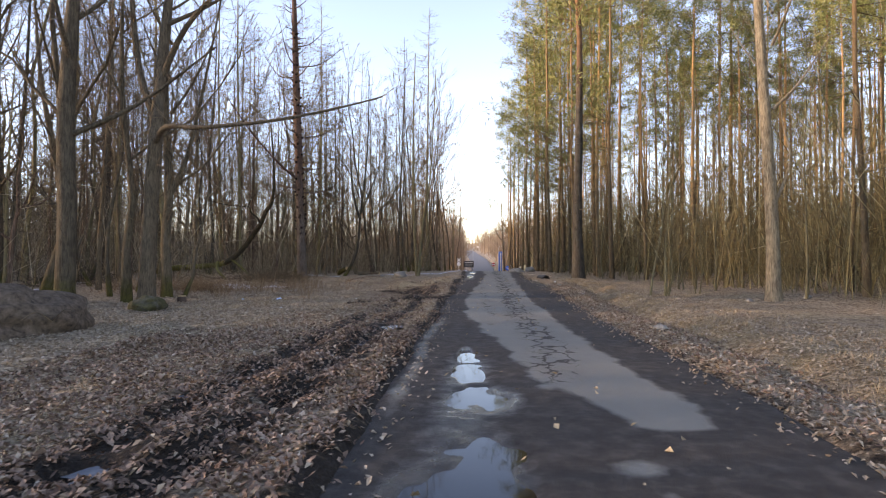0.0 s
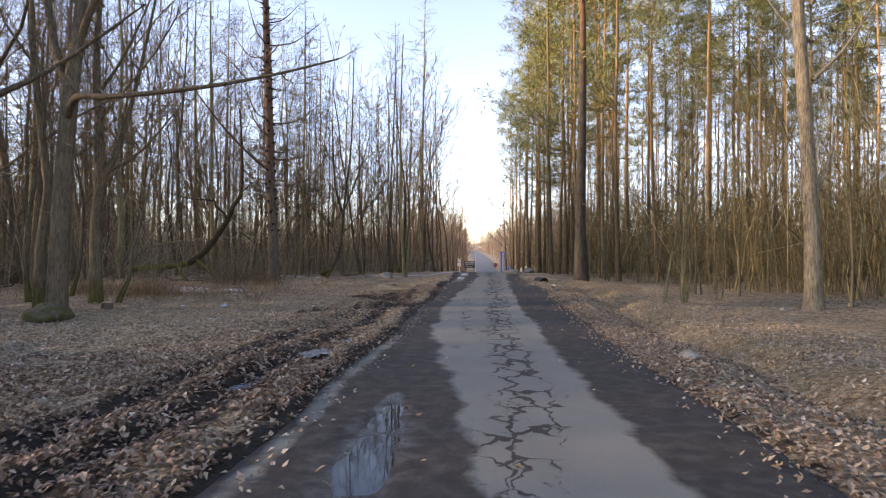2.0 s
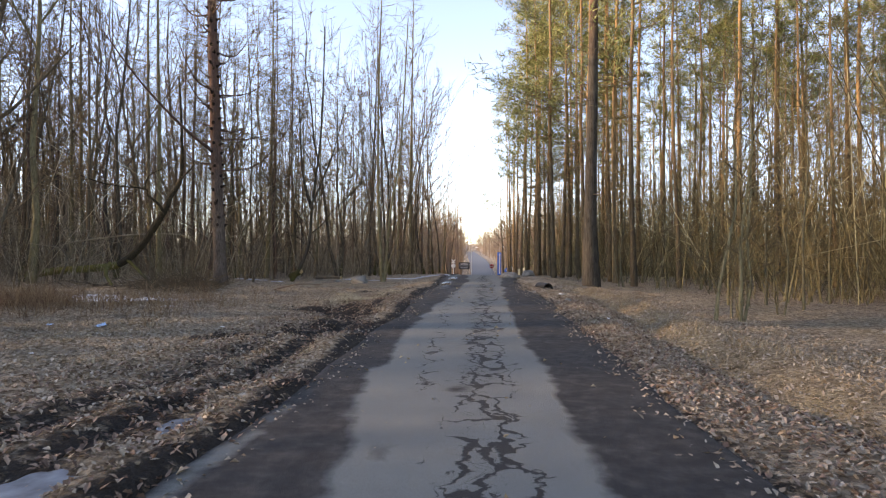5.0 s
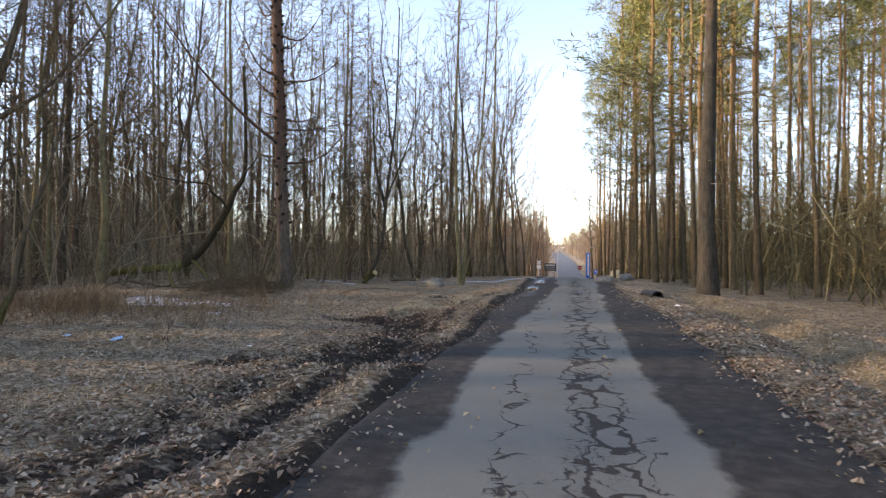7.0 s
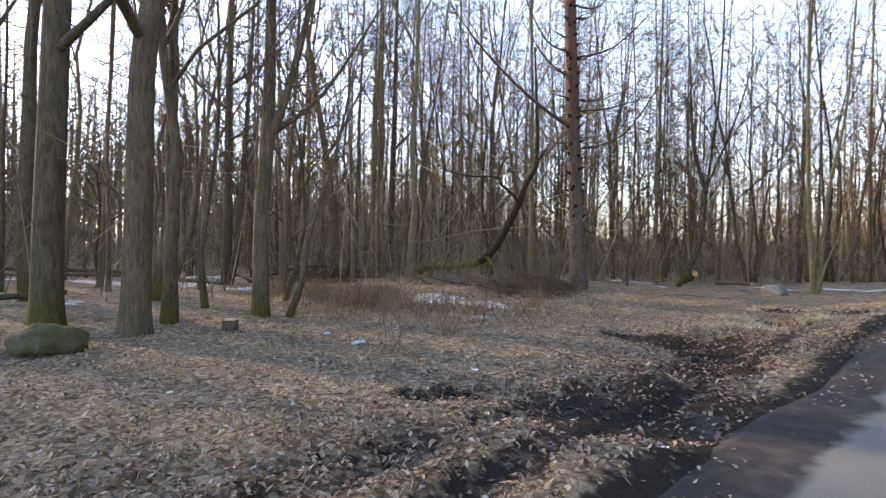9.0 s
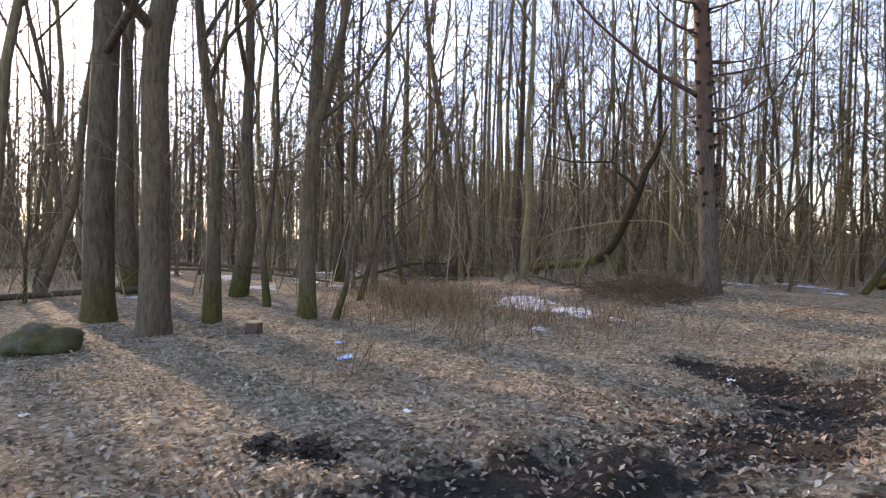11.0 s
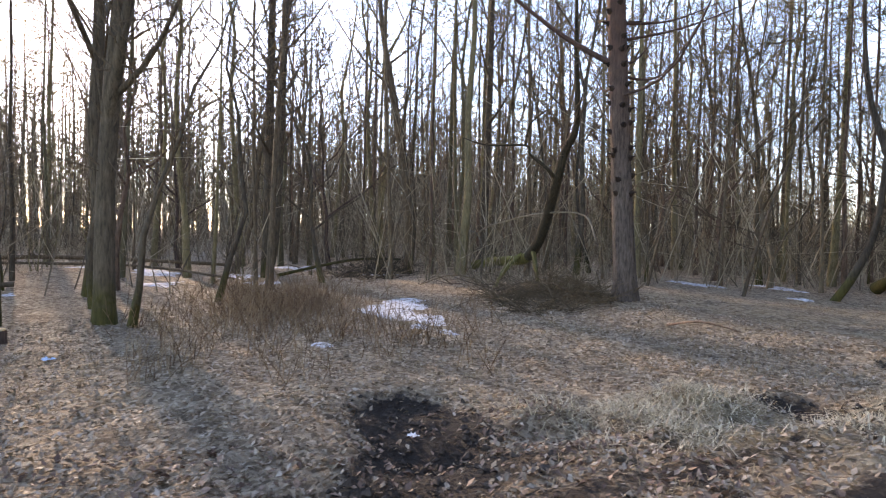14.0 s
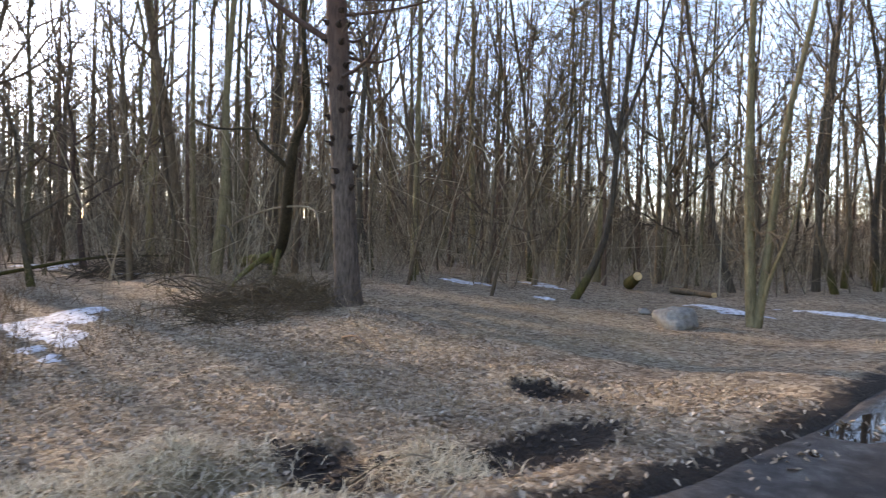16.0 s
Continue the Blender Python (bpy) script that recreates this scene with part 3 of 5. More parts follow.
def mud_mask(x, y):
    m = np.zeros_like(x)
    for c in PITS:
        m = np.maximum(m, 1.05 - step(0.5, 1.7, ellipse(x, y, c)))
    left, right = road_edges(y)
    edge = np.exp(-((x - left) / 0.28) ** 2) * 0.75 + np.exp(-((x - right) / 0.22) ** 2) * 0.55
    rut = 0.8 * np.exp(-((x + 1.1) / 0.42) ** 2) + 0.72 * np.exp(-((x + 2.0) / 0.5) ** 2)
    far = (1 - step(45, 60, y))
    m = np.maximum(m, np.maximum(edge, rut * step(0, 4, y) * (1 - 0.25 * step(10, 16, y)) * (1 - step(25, 30, y))) * far)
    return m


def grass_mask(x, y):
    g = 0.42 * np.exp(-((x - 5.2) / 0.8) ** 2) + 0.3 * step(4.5, 7, x) * (1 - step(10, 14, x))
    g = g + 0.4 * np.exp(-(((x + 6) / 4.5) ** 2 + ((y - 34) / 5.0) ** 2)) + 0.55 * np.exp(-(((x + 1.8) / 1.2) ** 2 + ((y - 27.0) / 1.6) ** 2))
    return g + 0.2 * step(-2.5, -4, x) * step(-9, -7, x) * (1 - step(20, 30, y))


ground = sheet("ground", steps_out(-11, 7, 0.11, -900, 900), steps_out(2, 33, 0.11, -300, 1200), ground_h, GROUND, {"mud": mud_mask, "grass": grass_mask})
tagged(ground, "brown forest floor of dead leaves, mud and dry grass", "ground", kind="structure")


def road_z(x, y):
    left, right = road_edges(y)
    rim = np.maximum(step(left + 0.12, left - 0.15, x), step(right - 0.12, right + 0.15, x))
    return road_h(x, y) - 0.1 * rim


def dry_mask(x, y):
    lo = np.interp(y, (0, 5, 6.2, 8, 10, 13, 16, 21, 27, 33, 52), (2.9, 2.3, 2.0, 1.35, 1.15, 0.7, 0.35, 0.35, 0.75, 1.0, 0.4))
    hi = np.interp(y, (0, 5, 6, 9, 16, 21, 30, 40, 52), (2.4, 2.55, 2.75, 2.6, 2.45, 2.3, 2.35, 2.5, 2.6))
    lo, hi = lo + 0.12 * vnoise(x, y, 0.7, 14), hi + 0.1 * vnoise(x, y, 0.9, 15)
    left, right = road_edges(y)
    ridge = 0.6 * np.exp(-((x - left - 0.2) / 0.13) ** 2) * step(5, 7, y) * (1 - step(13, 16, y))
    spot = 0.75 * np.exp(-(((x - 1.5) / 0.16) ** 2 + ((y - 7.4) / 0.22) ** 2)) + 0.8 * np.exp(-(((x - 1.85) / 0.2) ** 2 + ((y - 5.05) / 0.22) ** 2)) + 0.7 * np.exp(-(((x - 1.9) / 0.12) ** 2 + ((y - 4.45) / 0.15) ** 2))
    hole = 0.6 * np.exp(-(((x - 1.45) / 0.22) ** 2 + ((y - 15.4) / 0.25) ** 2)) + 0.5 * np.exp(-(((x - 1.0) / 0.2) ** 2 + ((y - 13.2) / 0.35) ** 2))
    body = step(lo - 0.2, lo + 0.2, x) * (1 - step(hi - 0.2, hi + 0.2, x)) * step(5.5, 6.0, y + 0.3 * vnoise(x, y, 0.5, 19))
    return np.maximum(np.maximum(body - hole, ridge), spot)


def crack_mask(x, y):
    c1 = 1.75 + 0.12 * vnoise(x * 0, y, 2.2, 16)
    a = np.exp(-((x - c1) / 0.36) ** 2) * step(6.5, 9, y)
    c2 = 1.0 + 0.1 * vnoise(x * 0, y, 1.5, 17) - 0.03 * (y - 18)
    return np.maximum(a, 0.75 * np.exp(-((x - c2) / 0.15) ** 2) * step(14, 16, y))


def crack2_mask(x, y):
    return 0.9 * np.exp(-((x - 1.65) / 0.26) ** 2) * step(8, 10, y) * (0.6 + 0.5 * vnoise(x, y, 1.8, 18))


def wet_mask(x, y):
    w = np.zeros_like(x)
    for c in ROAD_PUDDLES:
        w = np.maximum(w, 1 - step(0.8, 2.4, ellipse(x, y, c)))
    return np.maximum(w, np.maximum(0.75 * np.exp(-((x - 0.6) / 0.4) ** 2) * (1 - step(8.5, 11, y)), 0.55 * np.exp(-((x - 0.2) / 0.4) ** 2) * step(26, 30, y)))


road = sheet("road", np.concatenate([np.arange(-1.0, 1.8, 0.045), np.arange(1.8, 4.4, 0.1)]), np.concatenate([np.arange(-4, 3, 0.2), np.arange(3, 13, 0.06), np.arange(13, 56, 0.15)]), road_z, ROAD, {"dry": dry_mask, "crack": crack_mask, "crack2": crack2_mask, "wet": wet_mask})
tagged(road, "cracked pale grey asphalt track edged with dark mud", "road", kind="structure")
main_road = sheet("road_main", np.linspace(-1, 1, 9), np.arange(110, 415, 6.0), lambda u, y: base_h(y) + 0.02, MAIN_ASPHALT)
co = np.zeros(len(main_road.data.vertices) * 3, np.float32)
main_road.data.vertices.foreach_get("co", co)
co = co.reshape(-1, 3)
co[:, 0] = main_x(co[:, 1]) + co[:, 0] * 3.1
main_road.data.vertices.foreach_set("co", co.ravel())
tagged(main_road, "far grey asphalt road climbing a wooded hill", "road", kind="structure")

def blob_sheet(name, c, level, material, seed, label, category, thick=0.0, lumps=0.25):
    """A flat patch with an uneven outline: water in a hollow, or old snow."""
    rng = np.random.default_rng(seed)
    rings, seg = 5, 28
    v = [(c[0], c[1], level(c[0], c[1]) + thick)]
    wob = 1 + lumps * np.array([vnoise(np.cos(a) * 2 + seed, np.sin(a) * 2, 1.0, seed) for a in np.linspace(0, 6.2832, seg, endpoint=False)])
    for k in range(1, rings + 1):
        for j in range(seg):
            a = 6.2832 * j / seg
            rr = wob[j] * k / rings * (1 + (0.08 * rng.normal() if k > 2 and thick else 0))
            x, y = c[0] + c[2] * rr * math.cos(a), c[1] + c[3] * rr * math.sin(a)
            v.append((x, y, level(x, y) + thick * (1 - (k / rings) ** 3) - (0.02 if thick and k == rings else 0)))
    f = [(0, 1 + j, 1 + (j + 1) % seg, 1 + (j + 1) % seg) for j in range(seg)]
    bm = bmesh.new()
    bv = [bm.verts.new(p) for p in v]
    for j in range(seg):
        bm.faces.new((bv[0], bv[1 + j], bv[1 + (j + 1) % seg]))
    for k in range(rings - 1):
        for j in range(seg):
            a, b_ = 1 + k * seg + j, 1 + k * seg + (j + 1) % seg
            bm.faces.new((bv[a], bv[a + seg], bv[b_ + seg], bv[b_]))
    me = bpy.data.meshes.new(name)
    bm.to_mesh(me)
    bm.free()
    me.materials.append(material)
    me.polygons.foreach_set("use_smooth", np.full(len(me.polygons), True))
    return tagged(new(name, me), label, category)


for i, c in enumerate(((0.62, 6.3, 0.72, 3.9),) + ROAD_PUDDLES[5:]):
    z = float(base_h(c[1]) + bank(np.array(c[0]), np.array(c[1]))) - (0.03 if i else 0.026)
    k_ = 2.0 if i else 1.0
    blob_sheet("puddle", (c[0], c[1], c[2] * k_, c[3] * k_), lambda x, y, z=z: z, WATER, 30 + i, "shallow puddle of rainwater lying on the muddy track", "puddle", lumps=0.1)
for i, c in enumerate(VERGE_PUDDLES):
    z = gz(c[0], c[1]) + 0.022
    blob_sheet("ice_patch", (c[0], c[1], c[2] * 1.35, c[3] * 1.3), lambda x, y, z=z: z, ICE, 50 + i, "thin pale ice over meltwater in a leafy rut", "ice", lumps=0.9)
SNOW_SPOTS = ((-10.7, 26.9, 1.35, 0.95), (-9.2, 26.7, 0.9, 0.45), (-7.1, 26.6, 0.25, 0.13), (-6.9, 24.5, 0.22, 0.14), (-8.1, 26.4, 0.35, 0.15),
              (-12.5, 37.6, 0.9, 0.5), (-10.7, 39.6, 0.9, 0.35), (-4.6, 38.9, 1.0, 0.35), (-2.2, 40.5, 1.6, 0.45), (-18.2, 24.9, 0.9, 0.7),
              (-22.0, 21.5, 1.4, 1.2), (-20.1, 29.6, 0.8, 0.6), (-25.0, 27.5, 1.6, 1.2), (-26.0, 19.0, 1.6, 1.2), (-15.0, 18.6, 0.5, 0.5), (-17.9, 22.0, 0.8, 0.5),
              (-8.3, 37.0, 0.5, 0.2), (-21.5, 24.5, 1.5, 0.8), (0.2, 92.0, 4.0, 3.0))
for i, c in enumerate(SNOW_SPOTS):
    blob_sheet("snow_patch", c, gz, SNOW, 70 + i, "thin patch of old melting snow on dead leaves", "snow", thick=0.028, lumps=0.7)



# ---------------------------------------------------------------- single trees that stand out
def limb_pts(*pts):
    """A smooth line through a few places."""
    p = [Vector(q) for q in pts]
    out = []
    for i in range(len(p) - 1):
        a, b_, c, d = p[max(i - 1, 0)], p[i], p[i + 1], p[min(i + 2, len(p) - 1)]
        for k in range(4):
            u = k / 4
            out.append(0.5 * ((2 * b_) + (c - a) * u + (2 * a - 5 * b_ + 4 * c - d) * u * u + (3 * b_ - a - 3 * c + d) * u ** 3))
    out.append(p[-1])
    return np.array([tuple(q) for q in out])


def twigs_on(crown, q, rng, count, length, radius, up=0.5, sub=3, since=0.2):
    for k in range(count):
        w = rng.normal(0, 1, 3) + np.array((0, 0, up))
        l2 = length * rng.uniform(0.4, 1.2)
        q2 = curve_pts(along(q, rng.uniform(since, 1)), w, l2, 4, (0, 0, 0.2), 0.06 * l2, rng)
        crown.add(q2, radius * np.linspace(1, 0.25, 4), 3)
        for j in range(sub):
            crown.add(curve_pts(along(q2, rng.uniform(0.3, 1)), w + rng.normal(0, 0.8, 3), l2 * 0.45, 2, (0, 0, 0.1), 0.02, rng), (0.01, 0.005), 3)


def hero(name, label, x, y, trunk_pts, radii, limbs, bark_mat, twig_mat, seed, group=""):
    """A tree with its own stem line and limbs, all given from its foot."""
    rng = np.random.default_rng(seed)
    trunk, crown = Tubes(), Tubes()
    p = limb_pts(*trunk_pts)
    n = len(p)
    rad = 0.78 * np.interp(np.linspace(0, 1, n), np.linspace(0, 1, len(radii)), radii)
    trunk.add(p, rad, 12)
    for pts, r0, twigs, length in limbs:
        q = limb_pts(*pts)
        trunk.add(q, r0 * np.linspace(1, 0.2, len(q)), 7)
        twigs_on(crown, q, rng, twigs, length, max(0.01, r0 * 0.25))
    twigs_on(crown, p, rng, 14, 1.6, 0.014, since=0.3)
    root = tree_thing(name, label, group, trunk, bark_mat, crown, TWIG if twig_mat is None else twig_mat)
    root.location = (x, y, gz(x, y))
    return root


def limbs_up(rng, p_top, h0, h1, count, spread_, rise, r0):
    """Rising limbs round the upper stem."""
    out = []
    for i in range(count):
        u = (i + 0.5) / count
        z = h0 + (h1 - h0) * u
        az = i * 2.4 + rng.uniform(-0.5, 0.5)
        s = spread_ * rng.uniform(0.6, 1.2) * (1.1 - 0.7 * u)
        fx, fy = p_top[0] * z / p_top[2], p_top[1] * z / p_top[2]
        out.append((((fx, fy, z), (fx + s * 0.45 * math.cos(az), fy + s * 0.45 * math.sin(az), z + rise * 0.35), (fx + s * math.cos(az), fy + s * math.sin(az), z + rise)), r0 * (1.15 - 0.6 * u), 10, 1.3))
    return out


hr = np.random.default_rng(5)
# big tree with the long limb over the clearing
hero("oak_tree", "tall grey bare tree with one long limb reaching over the clearing", -9.6, 18.42,
     ((0, 0, -0.2), (0.02, 0, 0.5), (0.1, 0.0, 2.5), (0.25, 0.0, 5.0), (0.1, 0.6, 8.0), (0.4, 0.8, 12), (0.6, 1.0, 17)), (0.44, 0.32, 0.28, 0.26, 0.2, 0.13, 0.04),
     [(((0.3, -0.1, 5.0), (1.0, -0.7, 5.35), (2.3, -1.4, 5.15), (4.3, -1.4, 5.3), (6.0, -1.0, 5.7), (7.5, -0.7, 6.15)), 0.1, 16, 1.2),
      (((0.15, 0.5, 7.2), (1.2, 0.0, 8.6), (2.9, -0.8, 9.6), (5.5, -1.6, 11.2)), 0.11, 14, 1.4),
      (((0.2, 0.2, 5.6), (-0.5, 0.3, 7.5), (-0.9, 0.4, 11), (-1.0, 0.5, 15)), 0.14, 14, 1.6)]
     + limbs_up(hr, (0.5, 1.0, 15), 8.5, 15, 7, 3.2, 3.0, 0.07), BARK_GREY, None, 101)
hero("oak_tree", "thick bare tree with a moss-covered foot", -11.6, 17.55,
     ((0, 0, -0.2), (0, 0, 0.5), (0.05, 0, 2.5), (-0.1, 0.1, 6.0), (0.1, 0.2, 11), (0.1, 0.2, 18)), (0.5, 0.36, 0.33, 0.3, 0.2, 0.05),
     limbs_up(hr, (0.1, 0.2, 18), 4.5, 16, 10, 3.5, 3.2, 0.09), BARK_OAK, None, 102)
hero("oak_tree", "forked bare tree with bright green moss at its foot", -10.55, 21.3,
     ((0, 0, -0.2), (0, 0, 0.4), (-0.05, 0, 2.2), (0.0, 0.1, 4.2), (-0.3, 0.3, 8), (0.0, 0.3, 13), (0.1, 0.2, 17)), (0.34, 0.24, 0.2, 0.19, 0.13, 0.09, 0.03),
     [(((0.0, 0.05, 3.6), (0.5, 0.3, 5.0), (0.9, 0.7, 7.5), (1.5, 1.2, 12)), 0.12, 16, 1.3),
      (((0.1, 0.1, 4.0), (0.9, 0.9, 4.9), (1.9, 1.7, 6.8)), 0.07, 12, 1.0)]
     + limbs_up(hr, (0.1, 0.2, 17), 6, 15, 7, 2.6, 2.8, 0.06), BARK_OAK, None, 103)
hero("oak_tree", "tall dark bare tree with twin stems beyond the clearing", -20.4, 25.3,
     ((-0.1, 0, -0.2), (-0.1, 0, 0.4), (-0.15, 0.05, 3), (-0.35, 0.1, 8), (-0.4, 0.2, 13), (-0.3, 0.2, 18)), (0.32, 0.25, 0.22, 0.18, 0.11, 0.03),
     [(((0.1, 0.0, -0.1), (0.3, 0.25, 1.5), (0.4, 0.4, 5), (0.7, 0.5, 10), (0.8, 0.6, 16)), 0.17, 26, 1.5)] + limbs_up(hr, (-0.3, 0.2, 17), 4, 16, 11, 2.6, 2.4, 0.06), BARK_OAK, None, 106)
hero("oak_tree", "bare tree leaning over brush with rising crooked limbs", -21.8, 31.3,
     ((0, 0, -0.2), (0, 0, 0.5), (0.0, -0.1, 3), (-0.35, -0.6, 7), (-0.7, -1.2, 11), (-0.9, -1.6, 17)), (0.34, 0.27, 0.24, 0.2, 0.13, 0.03),
     [(((-0.1, -0.2, 3.6), (-0.9, -1.0, 5.0), (-1.5, -1.9, 7.5), (-1.8, -2.3, 11)), 0.09, 16, 1.4)] + limbs_up(hr, (-0.9, -1.6, 17), 5, 16, 10, 2.8, 2.8, 0.06), BARK_GREY, None, 107)
hero("oak_tree", "straight grey bare tree in the wood behind the fallen tree", -22.2, 35.1,
     ((0, 0, -0.2), (0, 0, 0.5), (0.05, 0, 3), (0.1, 0.1, 8), (0.0, 0.2, 13), (0.1, 0.2, 19)), (0.32, 0.25, 0.22, 0.18, 0.12, 0.03),
     limbs_up(hr, (0.1, 0.2, 19), 6, 17, 10, 2.6, 3.0, 0.06), BARK_GREY, None, 108)
for i, (x, y, r, h) in enumerate(((-10.9, 19.5, 0.15, 14), (-16.1, 18.2, 0.22, 17), (-12.4, 20.9, 0.08, 11), (-12.9, 23.3, 0.07, 9), (-14.6, 20.6, 0.2, 16), (-10.2, 21.75, 0.07, 7))):
    t_, c_ = spread(200 + i, h, r, 0.9, 0.3, 8, 0.025)
    root = tree_thing("broadleaf_tree", "slender grey bare tree at the edge of the clearing", "clearing trees", t_, BARK_OAK, c_, TWIG)
    root.location = (x, y, gz(x, y))
# the knotted conifer behind the thicket: whorls of dead limbs
rs = np.random.default_rng(8)
sp_limbs = []
for k in range(46):
    z = 4.6 + 11.5 * (k / 46) + rs.uniform(-0.2, 0.2)
    az = rs.uniform(0, 6.28)
    ln = (3.0 if rs.random() < 0.45 else 0.9) * (1.15 - k / 60) * rs.uniform(0.7, 1.2)
    lx, ly = -0.02 * z, -0.055 * z
    sp_limbs.append((((lx, ly, z), (lx + 0.5 * ln * math.cos(az), ly + 0.5 * ln * math.sin(az), z + 0.08 * ln), (lx + ln * math.cos(az), ly + ln * math.sin(az), z + ln * rs.uniform(0.25, 0.8))), 0.04, 5, 0.7))
sp_limbs.append((((-0.12, -0.3, 5.2), (-0.9, -1.3, 6.0), (-1.9, -2.5, 7.4), (-2.8, -3.4, 9.0)), 0.075, 8, 1.0))
spruce = hero("spruce_tree", "reddish-brown knotted conifer trunk with bare dead limbs", -8.85, 31.75,
     ((0, 0, -0.2), (0.0, -0.02, 0.5), (-0.05, -0.14, 2.5), (-0.12, -0.33, 6), (-0.2, -0.55, 10), (-0.3, -0.8, 15), (-0.4, -1.0, 20)), (0.5, 0.335, 0.29, 0.265, 0.235, 0.15, 0.03), sp_limbs, BARK_SPRUCE, TWIG, 104)
for k in range(26):
    # whorls of short dead stubs with dark collars
    z = 2.1 + 0.44 * k + rs.uniform(-0.12, 0.12)
    lx, ly = -0.02 * z, -0.055 * z
    r0 = 0.78 * float(np.interp(z, (0, 0.5, 2.5, 6, 10, 15), (0.5, 0.335, 0.29, 0.265, 0.235, 0.15)))
    a0 = rs.uniform(0, 6.28)
    for j in range(4):
        az, ln, dz = a0 + j * 1.45 + rs.uniform(-0.4, 0.4), rs.uniform(0.03, 0.1) if rs.random() < 0.88 else 0.35, rs.uniform(-0.2, 0.2)
        c_, s_ = math.cos(az), math.sin(az)
        wh = Tubes()
        wh.add(np.array([(lx + c_ * (r0 + d), ly + s_ * (r0 + d), z + dz + e) for d, e in ((-0.06, 0.0), (0.015, 0.02), (0.05, 0.035), (0.05 + ln, 0.03 + 0.2 * ln))]), np.array((0.09, 0.06, 0.026, 0.014)), 7)
        part_ob("branch_stub", wh.mesh("branch_stub", BARK_KNOT), spruce, "dark dead branch stub")
# dead leaning tree propped on its broken limbs
snag = new("fallen_tree")
tagged(snag, "dead fallen tree, mossy, propped on broken limbs and bending upward", "fallen tree")
tr, tw = Tubes(), Tubes()
main = limb_pts((-17.5, 32.3, 0.55), (-16.2, 32.2, 0.75), (-14.2, 32.0, 0.9), (-13.2, 31.9, 1.07), (-12.2, 31.7, 1.75), (-11.06, 31.35, 3.1), (-10.75, 31.35, 3.8), (-10.4, 31.45, 4.5), (-10.3, 31.3, 6.2), (-10.5, 31.4, 8.5))
lg = Tubes()
lg.add(main[:13], np.linspace(0.16, 0.15, 13), 10)
snag_log = part_ob("log", lg.mesh("log", DEAD_MOSS), snag, "yellow-green mossy lower stem")
tr.add(main[12:], np.interp(np.linspace(0, 1, len(main) - 12), (0, 0.35, 1), (0.15, 0.13, 0.03)), 9)
for pts, r in ((((-11.06, 31.35, 3.1), (-11.0, 31.0, 3.4), (-11.3, 30.7, 3.75), (-11.4, 30.6, 4.0), (-12.5, 30.1, 4.1), (-13.4, 29.8, 4.4)), 0.06),
               (((-11.4, 30.6, 4.0), (-11.2, 30.6, 4.5), (-10.8, 30.8, 4.8)), 0.035),
               (((-10.5, 31.45, 4.4), (-10.0, 31.2, 4.7), (-9.6, 31.0, 5.0)), 0.04)):
    q = limb_pts(*pts)
    tr.add(q, r * np.linspace(1, 0.25, len(q)), 6)
    twigs_on(tw, q, rs, 8, 0.9, 0.01)
twigs_on(tw, main, rs, 16, 1.0, 0.012, since=0.6)
part_ob("trunk", tr.mesh("trunk", bark("dead_trunk", (0.02, 0.018, 0.014), (0.085, 0.072, 0.05), 5)), snag)
tagged(part_ob("twig_spray", tw.mesh("twig_spray", TWIG), snag), kind="stuff")
for pts, r, m_ in ((((-13.6, 31.9, 1.1), (-13.3, 31.2, 0.7), (-12.6, 30.5, 0.3), (-12.2, 30.1, -0.05)), 0.085, DEAD_MOSS),
                   (((-12.8, 31.8, 1.25), (-12.2, 31.5, 0.9), (-11.4, 31.1, 0.35), (-10.9, 30.9, -0.05)), 0.075, DEAD_MOSS),
                   (((-19.8, 31.3, 0.2), (-19.5, 31.3, 1.1), (-18.6, 31.4, 1.4), (-17.6, 31.6, 0.7)), 0.04, DEAD_PALE),
                   (((-16.5, 31.6, 0.5), (-15.6, 31.4, 1.7), (-13.3, 31.4, 2.15), (-11.5, 31.5, 2.3), (-10.2, 31.6, 2.2), (-9.5, 31.4, 1.6)), 0.034, DEAD_PALE),
                   (((-15.6, 31.6, 0.3), (-15.0, 31.3, 1.2), (-15.2, 31.2, 1.7), (-15.6, 31.1, 1.8)), 0.035, DEAD_PALE)):
    q = limb_pts(*pts)
    t_ = Tubes()
    t_.add(q, r * np.linspace(1, 0.5, len(q)), 7)
    part_ob("limb", t_.mesh("limb", m_), snag)
